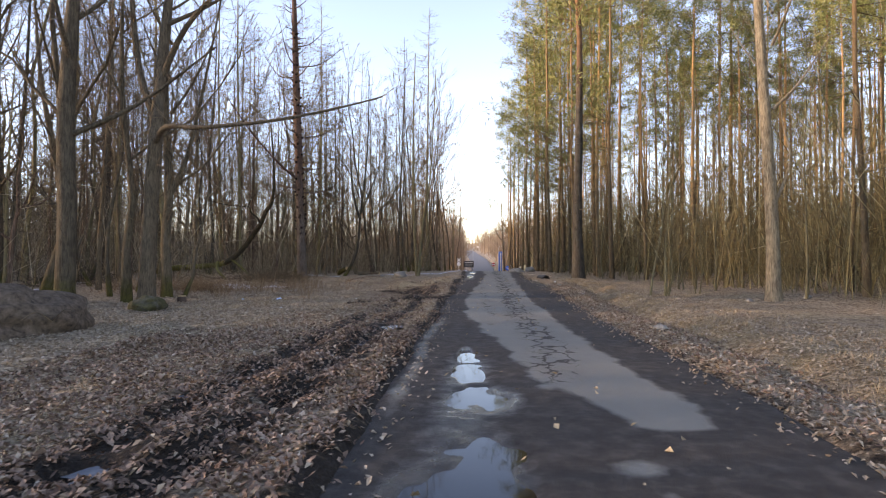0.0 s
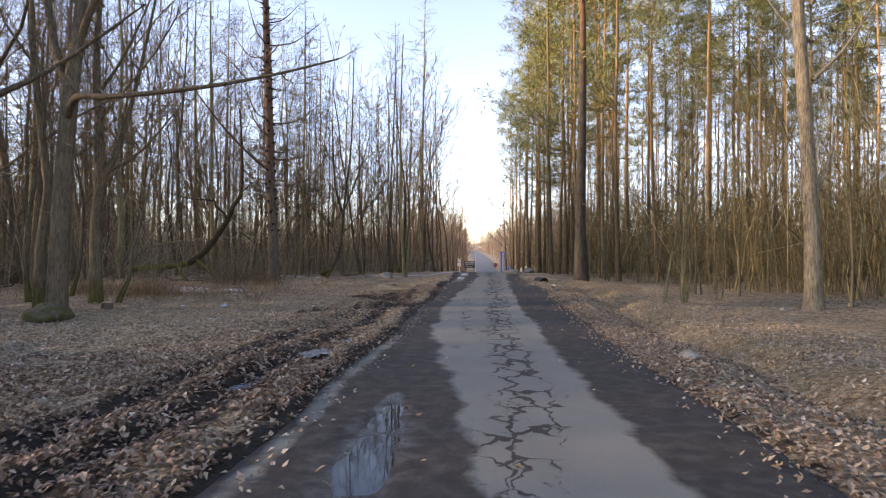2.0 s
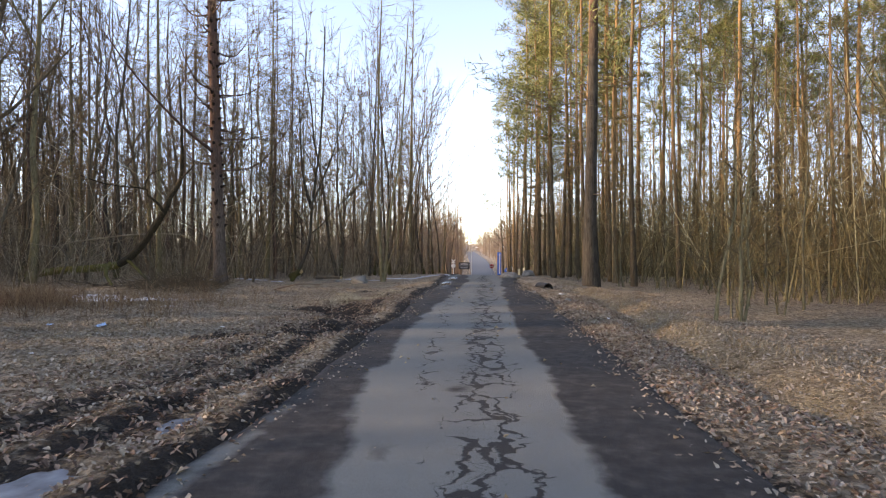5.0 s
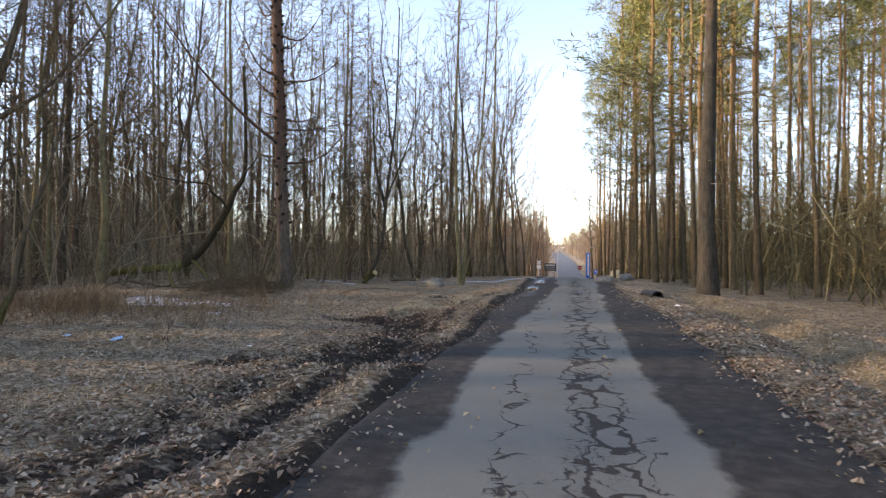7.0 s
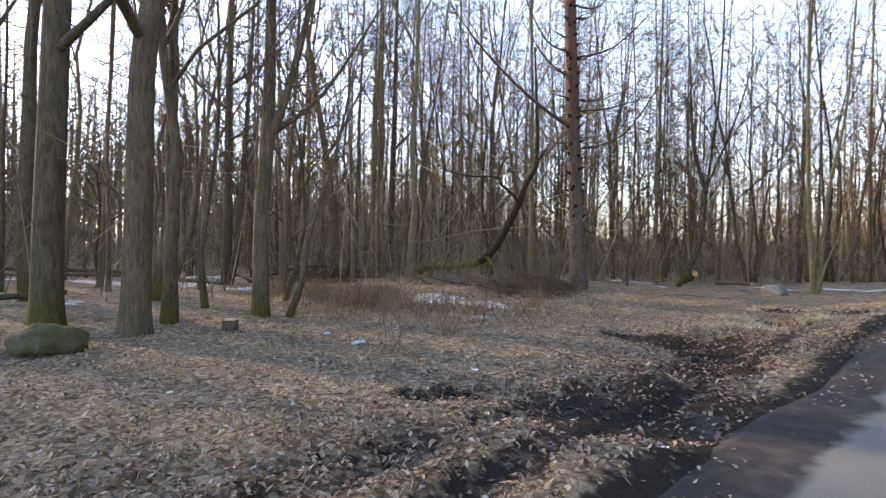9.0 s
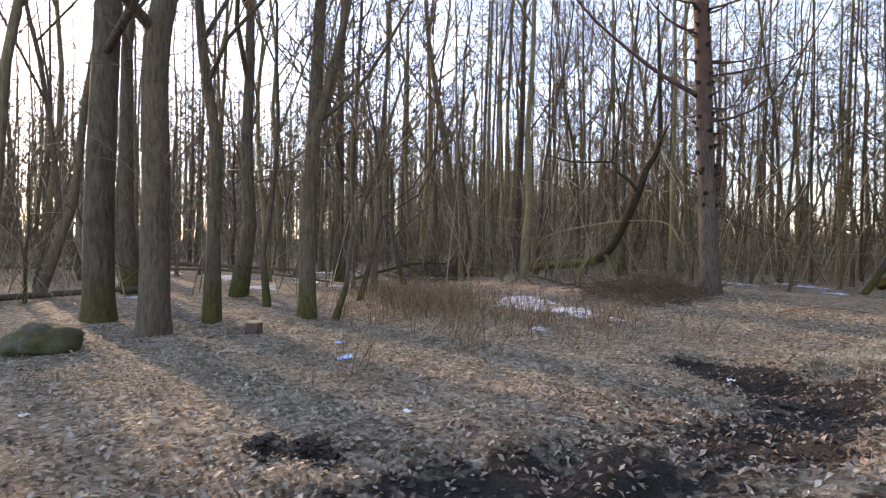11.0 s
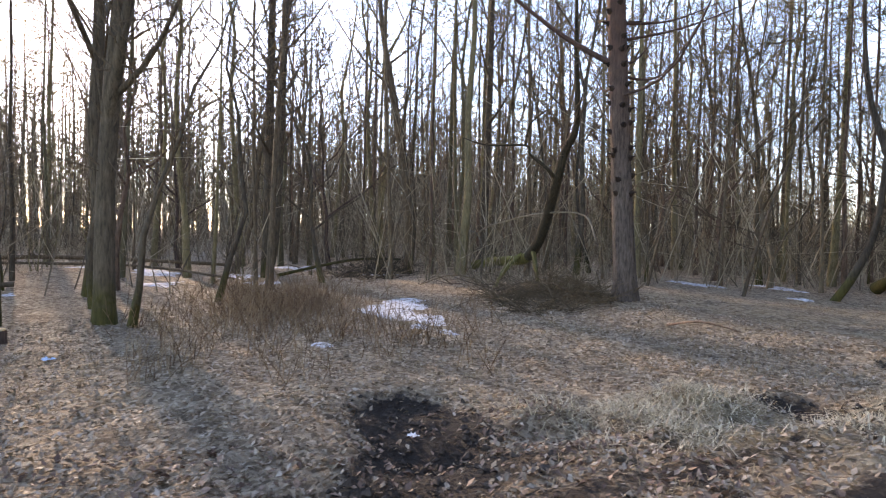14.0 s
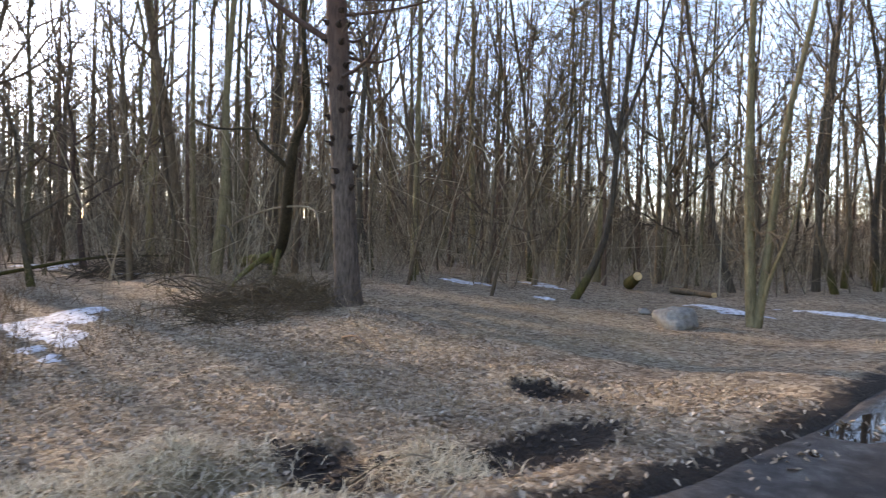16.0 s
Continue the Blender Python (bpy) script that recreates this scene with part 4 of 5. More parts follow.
# twin-stemmed young tree, the leaning tree and the cut log beyond
for x, y, stems, lab in ((-3.2, 37.0, (((0, 0, -0.2), (-0.1, 0, 1.2), (-0.25, 0.05, 4), (-0.3, 0.1, 9), (-0.2, 0.2, 14)), ((0.05, 0, -0.2), (0.15, 0.05, 1.0), (0.35, 0.1, 3.5), (0.8, 0.2, 6.5), (1.1, 0.3, 13)), ((0.1, 0, 0), (0.3, -0.1, 0.9), (0.75, -0.2, 2.2), (0.9, -0.2, 4))), "twin-stemmed grey-green young tree beside a boulder"),
                         (-7.9, 37.7, (((-0.1, 0, -0.1), (0.35, 0.1, 0.7), (0.75, 0.2, 1.9), (0.9, 0.3, 4), (1.3, 0.4, 8), (1.4, 0.4, 13)), ((0.9, 0.25, 3.6), (0.4, 0.2, 5.5), (0.2, 0.2, 9)), ((0.95, 0.25, 4), (1.9, 0.4, 6.5), (2.5, 0.5, 9))), "leaning tree with a mossy foot at the wood's edge")):
    trunk, crown = Tubes(), Tubes()
    for k, s_ in enumerate(stems):
        q = limb_pts(*s_)
        trunk.add(q, (0.115, 0.1, 0.05)[k] * np.linspace(1, 0.2, len(q)), 8)
        twigs_on(crown, q, rs, (26, 20, 8)[k], 1.7, 0.014)
    root = tree_thing("broadleaf_tree", lab, "", trunk, BARK_OLIVE if x > -5 else BARK_OAK, crown, TWIG)
    root.location = (x, y, gz(x, y))
# right side: old pine by the track, pale birch with a broken limb
trunk, crown, nd = pine(301, 24, 0.3, 1.0, 0.55)
root = tree_thing("pine_tree", "thick old pine with dark lower bark beside the track", "pines", trunk, BARK_PINE_OLD, crown, TWIG, nd)
root.location = (6.15, 33.6, gz(6.15, 33.6))
bl = [(((0, 0, 3.2), (0.4, -0.05, 4.2), (0.55, -0.05, 5.0), (0.3, 0, 6.3), (0.35, 0, 7.5)), 0.06, 3, 0.5)] + limbs_up(hr, (0, 0, 18), 6, 16, 9, 2.8, 2.5, 0.06)
hero("birch_tree", "pale-barked tree with a dark broken side limb", 10.75, 21.6, ((0, 0, -0.2), (0, 0, 0.5), (-0.05, 0, 3), (-0.3, 0.1, 8), (-0.5, 0.2, 13), (-0.6, 0.2, 19)), (0.48, 0.31, 0.26, 0.21, 0.14, 0.03), bl, BARK_BIRCH, TWIG_TAN, 105)

# ---------------------------------------------------------------- the woods
def plant(kinds, places, rng):
    """Places copies of the prototypes, each with its own turn and size."""
    used = set()
    for (x, y), k in places:
        ob = kinds[k]
        m = pose(x, y, gz(x, y) - 0.03, 0, 0, rng.uniform(0, 360)) @ Matrix.Scale(rng.uniform(0.8, 1.2), 4)
        if k in used:
            copy_thing(ob, m)
        else:
            ob.matrix_basis = m
            used.add(k)
    for k, ob in enumerate(kinds):
        if k not in used:
            for o in (*ob.children_recursive, ob):
                bpy.data.objects.remove(o)


def scatter(rng, x0, x1, y0, y1, density, gap, allowed, taken):
    out = []
    for _ in range(int((x1 - x0) * (y1 - y0) * density)):
        x, y = rng.uniform(x0, x1), rng.uniform(y0, y1)
        if not allowed(x, y):
            continue
        i, j = int(x // 2), int(y // 2)
        near = [q for a in (-1, 0, 1) for b_ in (-1, 0, 1) for q in taken.get((i + a, j + b_), ())]
        if all((x - a) ** 2 + (y - b_) ** 2 > gap * gap for a, b_ in near):
            out.append((x, y))
            taken.setdefault((i, j), []).append((x, y))
    return out


def edge_left(y):
    """x of the wood's edge on the clearing's side."""
    return float(np.interp(y, (-20, 6, 12, 18, 24, 30, 36, 39, 42, 48, 60, 95), (-13, -13, -13.5, -14, -15, -14, -12, -10.5, -5.2, -3.6, -3.4, -4.5)))


def edge_right(y):
    return float(np.interp(y, (-20, 10, 20, 27, 33, 38, 45, 60, 95), (14, 13, 13, 12.5, 9.5, 6.4, 6.0, 5.4, 5.5)))


wr = np.random.default_rng(21)
TAKEN = [(-20.4, 25.3), (-21.8, 31.3), (-22.2, 35.1), (-9.75, 18.6), (-12, 17.8), (-10.55, 21.3), (-8.85, 31.75), (-3.2, 37), (-7.9, 37.7), (6.15, 33.6), (11.3, 22.9), (-13, 31.8), (-11, 31.4), (-16, 32.2)]
TAKEN = {(int(x // 2), int(y // 2)): [(x, y)] for x, y in TAKEN}
near_l = scatter(wr, -34, -3, 0, 66, 0.24, 0.85, lambda x, y: x < edge_left(y) and not (x > -27 and 17 < y < 29 and wr.random() < 0.72), TAKEN)
# Starts at y=-10, out of view, so unseen trees shade the clearing.
far_l = scatter(wr, -60, -3, -10, 92, 0.095, 1.1, lambda x, y: x < edge_left(y) and (x < -34 or y > 66), TAKEN)
larches = []
for i in range(6):
    t_, c_ = larch(400 + i, (19, 17, 21, 15, 18, 16)[i], (0.105, 0.075, 0.125, 0.055, 0.09, 0.07)[i], 1.0, (0.2, 0.3, 0.25, 0.15, 0.35, 0.22)[i])
    larches.append(tree_thing("larch_tree", "tall straight bare tree with short level twigs", "left wood", t_, (BARK_GREY, BARK_BROWN, BARK_OLIVE)[i % 3], c_, (TWIG, TWIG_TAN)[i % 2]))
for i in range(5):
    t_, c_ = spread(430 + i, (16, 14, 18, 12, 15)[i], (0.1, 0.075, 0.12, 0.055, 0.085)[i], 0.7, (0.3, 0.2, 0.4, 0.25, 0.35)[i], 9, 0.03)
    larches.append(tree_thing("broadleaf_tree", "slender bare grey tree in the wood", "left wood", t_, (BARK_GREY, BARK_OAK, BARK_OLIVE)[i % 3], c_, TWIG))
near_l += [(-3.3, 58), (-3.1, 63.5), (-2.9, 69), (-2.9, 75), (-2.9, 81), (-3.0, 87), (-3.2, 93)]
plant(larches, [(p, int(wr.integers(0, 11))) for p in near_l], wr)
lights = []
for i in range(4):
    t_, c_ = larch(460 + i, (19, 16, 21, 17)[i], (0.12, 0.09, 0.13, 0.1)[i], 0.5, 0.2)
    lights.append(tree_thing("larch_tree", "tall straight bare tree deep in the wood", "deep wood", t_, (BARK_GREY, BARK_OLIVE)[i % 2], c_, (TWIG, TWIG_TAN)[i % 2]))
for i in range(2):
    t_, c_ = spread(470 + i, (16, 18)[i], (0.13, 0.15)[i], 0.5, 0.3, 8)
    lights.append(tree_thing("broadleaf_tree", "bare grey tree deep in the wood", "deep wood", t_, BARK_GREY, c_, TWIG))
plant(lights, [(p, int(wr.integers(0, 6))) for p in far_l], wr)

# pine wood across the track
pines_near = scatter(wr, 5, 34, 8, 62, 0.1, 1.2, lambda x, y: x > edge_right(y), TAKEN) + [(6.3, 50.5), (8.2, 51), (5.6, 53), (5.3, 57), (7.3, 44), (9.5, 46.5)]
pines_far = scatter(wr, 5, 60, 5, 95, 0.045, 1.6, lambda x, y: x > edge_right(y) and (x > 34 or y > 62), TAKEN)
pines = []
for i in range(4):
    t_, c_, nd = pine(500 + i, (22, 24, 20, 23)[i], (0.125, 0.15, 0.095, 0.11)[i], 1.0, (0.64, 0.68, 0.6, 0.34)[i])
    pines.append(tree_thing("pine_tree", "tall pine with orange upper bark and green needles", "pines", t_, BARK_PINE, c_, TWIG_TAN, nd))
verge = [(5.6, 42), (5.2, 47.5), (5.0, 54), (4.9, 60), (4.8, 67), (4.7, 75), (4.8, 84), (6.9, 39.5)]
plant(pines, [(p, int(wr.integers(0, 3)) if p[0] > 9 else 3) for p in pines_near] + [(p, 3) for p in verge], wr)
pines = []
for i in range(3):
    t_, c_, nd = pine(520 + i, (22, 24, 21)[i], (0.13, 0.15, 0.11)[i], 0.5, (0.62, 0.66, 0.55)[i])
    pines.append(tree_thing("pine_tree", "tall orange-barked pine deep in the wood", "deep pines", t_, BARK_PINE, c_, TWIG_TAN, nd))
plant(pines, [(p, int(wr.integers(0, 3))) for p in pines_far], wr)
# young growth under the pines and along the wood's edge
young = []
for i in range(5):
    t_, c_ = sapling(540 + i, (8, 6, 9.5, 5, 7)[i], (0.055, 0.04, 0.07, 0.03, 0.045)[i], (2, 3, 1, 3, 2)[i])
    young.append(tree_thing("young_tree", "thin olive-stemmed young tree with fine twigs", "young growth", t_, BARK_OLIVE, c_, TWIG_TAN))
spots = scatter(wr, 7, 36, 14, 56, 0.26, 0.7, lambda x, y: x > edge_right(y) - 1.0, TAKEN)
spots += [(7.4, 23.0), (9.4, 24.8), (10.5, 25.7), (9.6, 27.1), (8.9, 27.0), (7.8, 24.0), (10.4, 27.6), (11.4, 27.5), (12.5, 25.0), (12.2, 22.2)]
plant(young, [(p, int(wr.integers(0, 5))) for p in spots], wr)
youngl = []
for i in range(3):
    t_, c_ = sapling(560 + i, (6, 4.5, 9)[i], (0.04, 0.03, 0.05)[i], (2, 3, 1)[i], 0.1)
    youngl.append(tree_thing("young_tree", "thin grey young tree at the wood's edge", "young growth", t_, (BARK_OAK, BARK_OLIVE, BARK_GREY)[i], c_, TWIG))
spots = scatter(wr, -30, -3.5, 10, 58, 0.15, 0.8, lambda x, y: x < edge_left(y) + 0.8 and not (x > -26 and 17 < y < 29 and wr.random() < 0.6), TAKEN) + [(-9.4, 36.0)]
plant(youngl, [(p, int(wr.integers(0, 3))) for p in spots], wr)
crooked = []
for i in range(3):
    t_, c_ = spread(580 + i, (8.5, 7, 10)[i], (0.085, 0.07, 0.1)[i], 1.0, (0.18, 0.12, 0.22)[i], 12, 0.06, (0.35, 1.1))
    crooked.append(tree_thing("crooked_tree", "small crooked bare tree with wide tangled limbs", "crooked trees", t_, (BARK_OAK, BARK_GREY, BARK_BROWN)[i], c_, (TWIG, TWIG_DEEP, TWIG)[i]))
spots = scatter(wr, -30, -13, 17, 34, 0.16, 1.6, lambda x, y: x < edge_left(y) + 0.5, TAKEN)[:34] + scatter(wr, -26, -5, 36, 54, 0.1, 1.2, lambda x, y: x < edge_left(y) + 0.3, TAKEN)[:26]
plant(crooked, [(p, int(wr.integers(0, 3))) for p in spots], wr)


# distance: joined bare woods, too many to count
def far_wood(name, places, label, seed, material, hh=(9, 15), fine=1.0):
    rng = np.random.default_rng(seed)
    t_ = Tubes()
    p = np.array(places)
    n = len(p)
    h = rng.uniform(hh[0], hh[1], n)
    foot = np.column_stack([p, base_h(p[:, 1]) - 0.3])
    top = foot + np.column_stack([rng.normal(0, 0.03, n) * h, rng.normal(0, 0.03, n) * h, h])
    t_.sticks(foot, top, 0.12 * fine, 0.02)
    for k in range(10):
        u = rng.uniform(0.2, 0.98, n)[:, None]
        az = rng.uniform(0, 6.28, n)
        st = foot + (top - foot) * u
        ln = (h * 0.3 * (1.1 - u[:, 0]) + 0.7)[:, None]
        d = np.column_stack([np.cos(az), np.sin(az), rng.uniform(0.3, 1.4, n)])
        t_.sticks(st, st + d / np.linalg.norm(d, axis=1, keepdims=True) * ln, 0.045 * fine, 0.014)
    return tagged(new(name, t_.mesh(name, material)), label, "woods", kind="stuff")


fr = np.random.default_rng(31)
hill = [(float(main_x(y)) + sd * (fr.uniform(5, 12) + fr.random() ** 2 * 60), y) for y in 96 + 360 * fr.random(1500) ** 1.4 for sd in (fr.choice((-1, 1)),)]
hill += list(zip(fr.uniform(-90, 70, 420), fr.uniform(415, 640, 420)))
hill += [(float(main_x(y)) + fr.uniform(5.5, 24), y) for y in fr.uniform(113, 205, 300)] + [(float(main_x(y)) - fr.uniform(4.8, 16), y) for y in fr.uniform(113, 190, 200)]
far_wood("far_wood", hill, "pinkish-brown bare wood on the far hillside", 32, FAR_TWIGS, (10, 17), 1.2)
def brush(name, places, label, seed, material, height, radius):
    """Tall thin stems standing close, the depth of a leafless wood."""
    rng = np.random.default_rng(seed)
    t_ = Tubes()
    p = np.array(places)
    n = len(p)
    h = height * rng.uniform(0.35, 1.3, n) ** 1.3
    foot = np.column_stack([p, base_h(p[:, 1]) - 0.25])
    top = foot + np.column_stack([rng.normal(0, 0.3, n) * h, rng.normal(0, 0.3, n) * h, h])
    t_.sticks(foot, top, radius, radius * 0.35)
    for k in range(5):
        u = rng.uniform(0.1, 0.95, n)[:, None]
        st = foot + (top - foot) * u
        d = rng.normal(0, 0.8, (n, 3)) + np.array((0, 0, 0.35))
        t_.sticks(st, st + d * (h * rng.uniform(0.12, 0.42, n))[:, None], radius * 0.5, radius * 0.2)
    return tagged(new(name, t_.mesh(name, material)), label, "undergrowth", kind="stuff")


bx, by = fr.uniform(-46, -4, 12000), fr.uniform(-5, 75, 12000)
bl_ = [(x, y) for x, y in zip(bx, by) if x < edge_left(y) - 0.2 and not (x > -27 and 16 < y < 30 and int(x * 7) % 5)][:2700]
brush("brushwood", bl_, "dense grey-brown leafless brush deep in the wood", 44, BRUSH, 4.2, 0.021)
bl_ = [(x, y) for x, y in zip(fr.uniform(-48, -5, 3600), fr.uniform(28, 84, 3600)) if x < edge_left(y) - 3.0][:1200]
brush("brushwood", bl_, "tall thin olive-grey saplings standing close in the wood", 49, BRUSH, 5.5, 0.022)
bl_ = [(x, y) for x, y in zip(fr.uniform(-95, -44, 2200), fr.uniform(-20, 125, 2200))] + [(x, y) for x, y in zip(fr.uniform(-46, -6, 500), fr.uniform(85, 110, 500))]
brush("brushwood", bl_, "thick dark brush closing the view through the wood", 46, BRUSH, 8.5, 0.05)
bx, by = fr.uniform(8, 44, 8000), fr.uniform(8, 80, 8000)
br_ = [(x, y) for x, y in zip(bx, by) if x > edge_right(y) + 0.3][:2400]
brush("brushwood", br_, "dense olive-tan leafless brush among the pines", 45, BRUSH_TAN, 7.0, 0.022)
br_ = [(x, y) for x, y in zip(fr.uniform(42, 90, 1700), fr.uniform(-10, 125, 1700))] + [(x, y) for x, y in zip(fr.uniform(8, 44, 500), fr.uniform(85, 112, 500))]
brush("brushwood", br_, "thick tan brush closing the view through the pines", 47, BRUSH_TAN, 12.0, 0.055)
br_ = [(x, y) for x, y in zip(fr.uniform(12, 46, 2400), fr.uniform(14, 84, 2400)) if x > edge_right(y) + 2.5][:1200]
brush("brushwood", br_, "tall thin tan saplings crowded among the pines", 50, BRUSH_TAN, 11.0, 0.03)
# Height, twig thickness and left-hand count are set to block low sun.
ring = [(-fr.uniform(62, 110), fr.uniform(-40, 120)) for _ in range(1300)] + [(fr.uniform(60, 100), fr.uniform(-10, 120)) for _ in range(450)] + [(fr.choice((-1, 1)) * fr.uniform(4.8, 40), fr.uniform(92, 110)) for _ in range(60)]
far_wood("far_wood", ring, "grey-brown bare wood closing the view", 33, TWIG, (16, 23), 1.6)


# brushwood: thin stems in thickets
def thicket(name, places, label, seed, material, height, stems, category="shrub"):
    rng = np.random.default_rng(seed)
    t_ = Tubes()
    p = np.repeat(np.array(places), stems, axis=0)
    n = len(p)
    p = p + rng.normal(0, 0.2, (n, 2))
    h = height * rng.uniform(0.35, 1.15, n)
    foot = np.column_stack([p, ground_h(p[:, 0], p[:, 1]) - 0.03])
    d = np.column_stack([rng.normal(0, 0.35, n), rng.normal(0, 0.35, n), np.ones(n)])
    mid = foot + d * (h * 0.55)[:, None]
    tip = mid + (d + rng.normal(0, 0.3, (n, 3))) * (h * 0.45)[:, None]
    t_.sticks(foot, mid, 0.006, 0.005)
    t_.sticks(mid, tip, 0.005, 0.002)
    for k in range(2):
        u = rng.uniform(0.3, 0.95, n)[:, None]
        st = foot + (mid - foot) * u * 1.3
        t_.sticks(st, st + (d + rng.normal(0, 0.6, (n, 3))) * (h * 0.32)[:, None], 0.004, 0.002)
    return tagged(new(name, t_.mesh(name, material)), label, category, kind="stuff")


red = [(-10.3 + fr.normal(0, 2.3), 24.6 + fr.normal(0, 1.25)) for _ in range(200)] + [(-8.6 + fr.normal(0, 1.0), 25.6 + fr.normal(0, 0.8)) for _ in range(50)]
red = [q for q in red if min(float(ellipse(q[0], q[1], c)) for c in SNOW_SPOTS[:5]) > 1.15 and not (-10.2 < q[0] < -7.4 and 24.4 < q[1] < 26.6 and fr.random() < 0.8)]
tang = [(-11.0 + fr.normal(0, 1.6), 31.0 + fr.normal(0, 0.6)) for _ in range(30)]
thicket("thicket", tang, "grey-brown dead stems round the fallen tree", 48, BRUSH, 0.55, 5)


def brush_pile(name, x0, y0, rx, ry, high, n, seed, label):
    """Dead twigs heaped at flat angles, thickest in the middle."""
    rng = np.random.default_rng(seed)
    t_ = Tubes()
    a, q = rng.uniform(0, 6.28, n), np.sqrt(rng.random(n))
    x, y = x0 + rx * q * np.cos(a), y0 + ry * q * np.sin(a)
    z = ground_h(x, y) + high * (1.05 - q) * rng.random(n)
    st = np.column_stack([x, y, z])
    az, ln = rng.uniform(0, 6.28, n), rng.uniform(0.3, 1.1, n)
    d = np.column_stack([np.cos(az), np.sin(az), rng.normal(0.12, 0.35, n)])
    mid = st + d * (ln * 0.5)[:, None]
    tip = mid + (d + rng.normal(0, 0.3, (n, 3))) * (ln * 0.5)[:, None]
    low = ground_h(tip[:, 0], tip[:, 1])
    tip[:, 2] = np.maximum(tip[:, 2], low + 0.02)
    r = 0.004 + 0.012 * rng.random(n) ** 2
    t_.sticks(st, mid, r, r * 0.8)
    t_.sticks(mid, tip, r * 0.8, r * 0.3)
    t_.sticks(mid, mid + (d + rng.normal(0, 0.7, (n, 3))) * (ln * 0.35)[:, None], r * 0.6, r * 0.25)
    return tagged(new(name, t_.mesh(name, TWIG_DEEP)), label, "brushwood", kind="stuff")


brush_pile("brush_pile", -10.1, 31.0, 1.7, 0.9, 0.55, 520, 91, "heap of dead brown twigs at the conifer's foot")
brush_pile("brush_pile", -9.6, 29.6, 1.7, 0.8, 0.22, 350, 92, "low scatter of dead twigs on the clearing's edge")
brush_pile("brush_pile", -19.8, 29.2, 2.2, 1.4, 1.0, 500, 93, "heap of dead branches beyond the clearing")
thicket("thicket", red, "reddish-brown leafless bramble thicket around melting snow", 41, RED_STEMS, 0.6, 9)
low = [(x, y) for x, y in ((fr.uniform(-34, -3), fr.uniform(8, 60)) for _ in range(1200)) if x < edge_left(y) + 0.6 and not (x > -26 and 19 < y < 29)][:520]
thicket("undergrowth", low, "grey-brown leafless undergrowth below the trees", 42, BRUSH, 1.7, 7, "undergrowth")
lowr = [(x, y) for x, y in ((fr.uniform(6, 40), fr.uniform(12, 62)) for _ in range(900)) if x > edge_right(y)][:420]
thicket("undergrowth", lowr, "tan leafless undergrowth below the pines", 43, BRUSH_TAN, 2.2, 7, "undergrowth")

# ---------------------------------------------------------------- leaves, grass, litter on the floor
def off_road(x, y, margin=0.0):
    left, right = road_edges(y)
    return (x < left + margin) | (x > right - margin)


def leaf_litter(name, x, y, size, material, label, seed):
    rng = np.random.default_rng(seed)
    n = len(x)
    z = ground_h(x, y)
    az, tilt = rng.uniform(0, 6.28, n), rng.normal(0, 0.6, n)
    s = size * rng.uniform(0.6, 1.3, n)
    u = np.stack([np.cos(az), np.sin(az), np.sin(tilt)], -1) * s[:, None]
    w = np.stack([-np.sin(az), np.cos(az), rng.normal(0, 0.25, n)], -1) * (s * rng.uniform(0.45, 0.8, n))[:, None]
    c = np.stack([x, y, z + 0.006 + 0.016 * rng.random(n) + 0.06 * ~off_road(x, y, 0.12)], -1)
    fold = np.zeros((n, 3))
    fold[:, 2] = s * rng.uniform(-0.2, 0.75, n)
    v = np.stack([c - u, c - w * 0.9 + fold, c + u, c + w + fold], 1).reshape(-1, 3)
    i = np.arange(n)[:, None] * 4
    f = np.concatenate([i + np.array([[0, 1, 2]]), i + np.array([[0, 2, 3]])], 1).reshape(-1, 3)
    return tagged(new(name, mesh_from(name, v, f, material)), label, "leaves", kind="stuff")


def spread_xy(rng, n, x0, x1, y0, y1, keep):
    x, y = rng.uniform(x0, x1, n), rng.uniform(y0, y1, n)
    k = keep(x, y)
    return x[k], y[k]


lr = np.random.default_rng(51)
lx, ly = spread_xy(lr, 125000, -11, 8, 2, 32, lambda x, y: off_road(x, y, 0.05 + 0.5 * lr.random(len(x)) ** 2.5) & (lr.random(len(x)) > 0.78 * (mud_mask(x, y) > 0.55) + (np.min([ellipse(x, y, c) for c in VERGE_PUDDLES], axis=0) < 1.2)) & (lr.random(len(x)) < 1.1 - 0.02 * np.abs(x - 1.5) * 2))
leaf_litter("leaf_litter", lx, ly, 0.027, LEAVES, "grey-brown dead leaves carpeting the ground", 52)
lx, ly = spread_xy(lr, 32000, -4.5, 5.2, 2, 26, lambda x, y: (off_road(x, y, 0.15) & (np.abs(x + 1.6) < 1.6 + 1.2 * vnoise(x, y, 1.2, 20)) | (x > 3.5) & (x < 5.0)) & ((mud_mask(x, y) < 0.85) | (lr.random(len(x)) < 0.35)))
leaf_litter("leaf_litter", lx, ly, 0.031, LEAVES_RUST, "rusty brown oak leaves beside the track", 53)
lx, ly = spread_xy(lr, 20000, -5.0, -0.3, 2.2, 12, lambda x, y: off_road(x, y, 0.1) & (vnoise(x, y, 0.9, 29) > -0.45))
leaf_litter("leaf_litter", lx, ly, 0.03, LEAVES_RUST, "large curled dark oak leaves beside the muddy ruts", 55)
lx, ly = spread_xy(lr, 160, 0, 3.6, 3, 30, lambda x, y: ~off_road(x, y, 0.1))
leaf_litter("fallen_leaf", lx, ly, 0.035, STRAW, "single pale leaves lying on the track", 54)


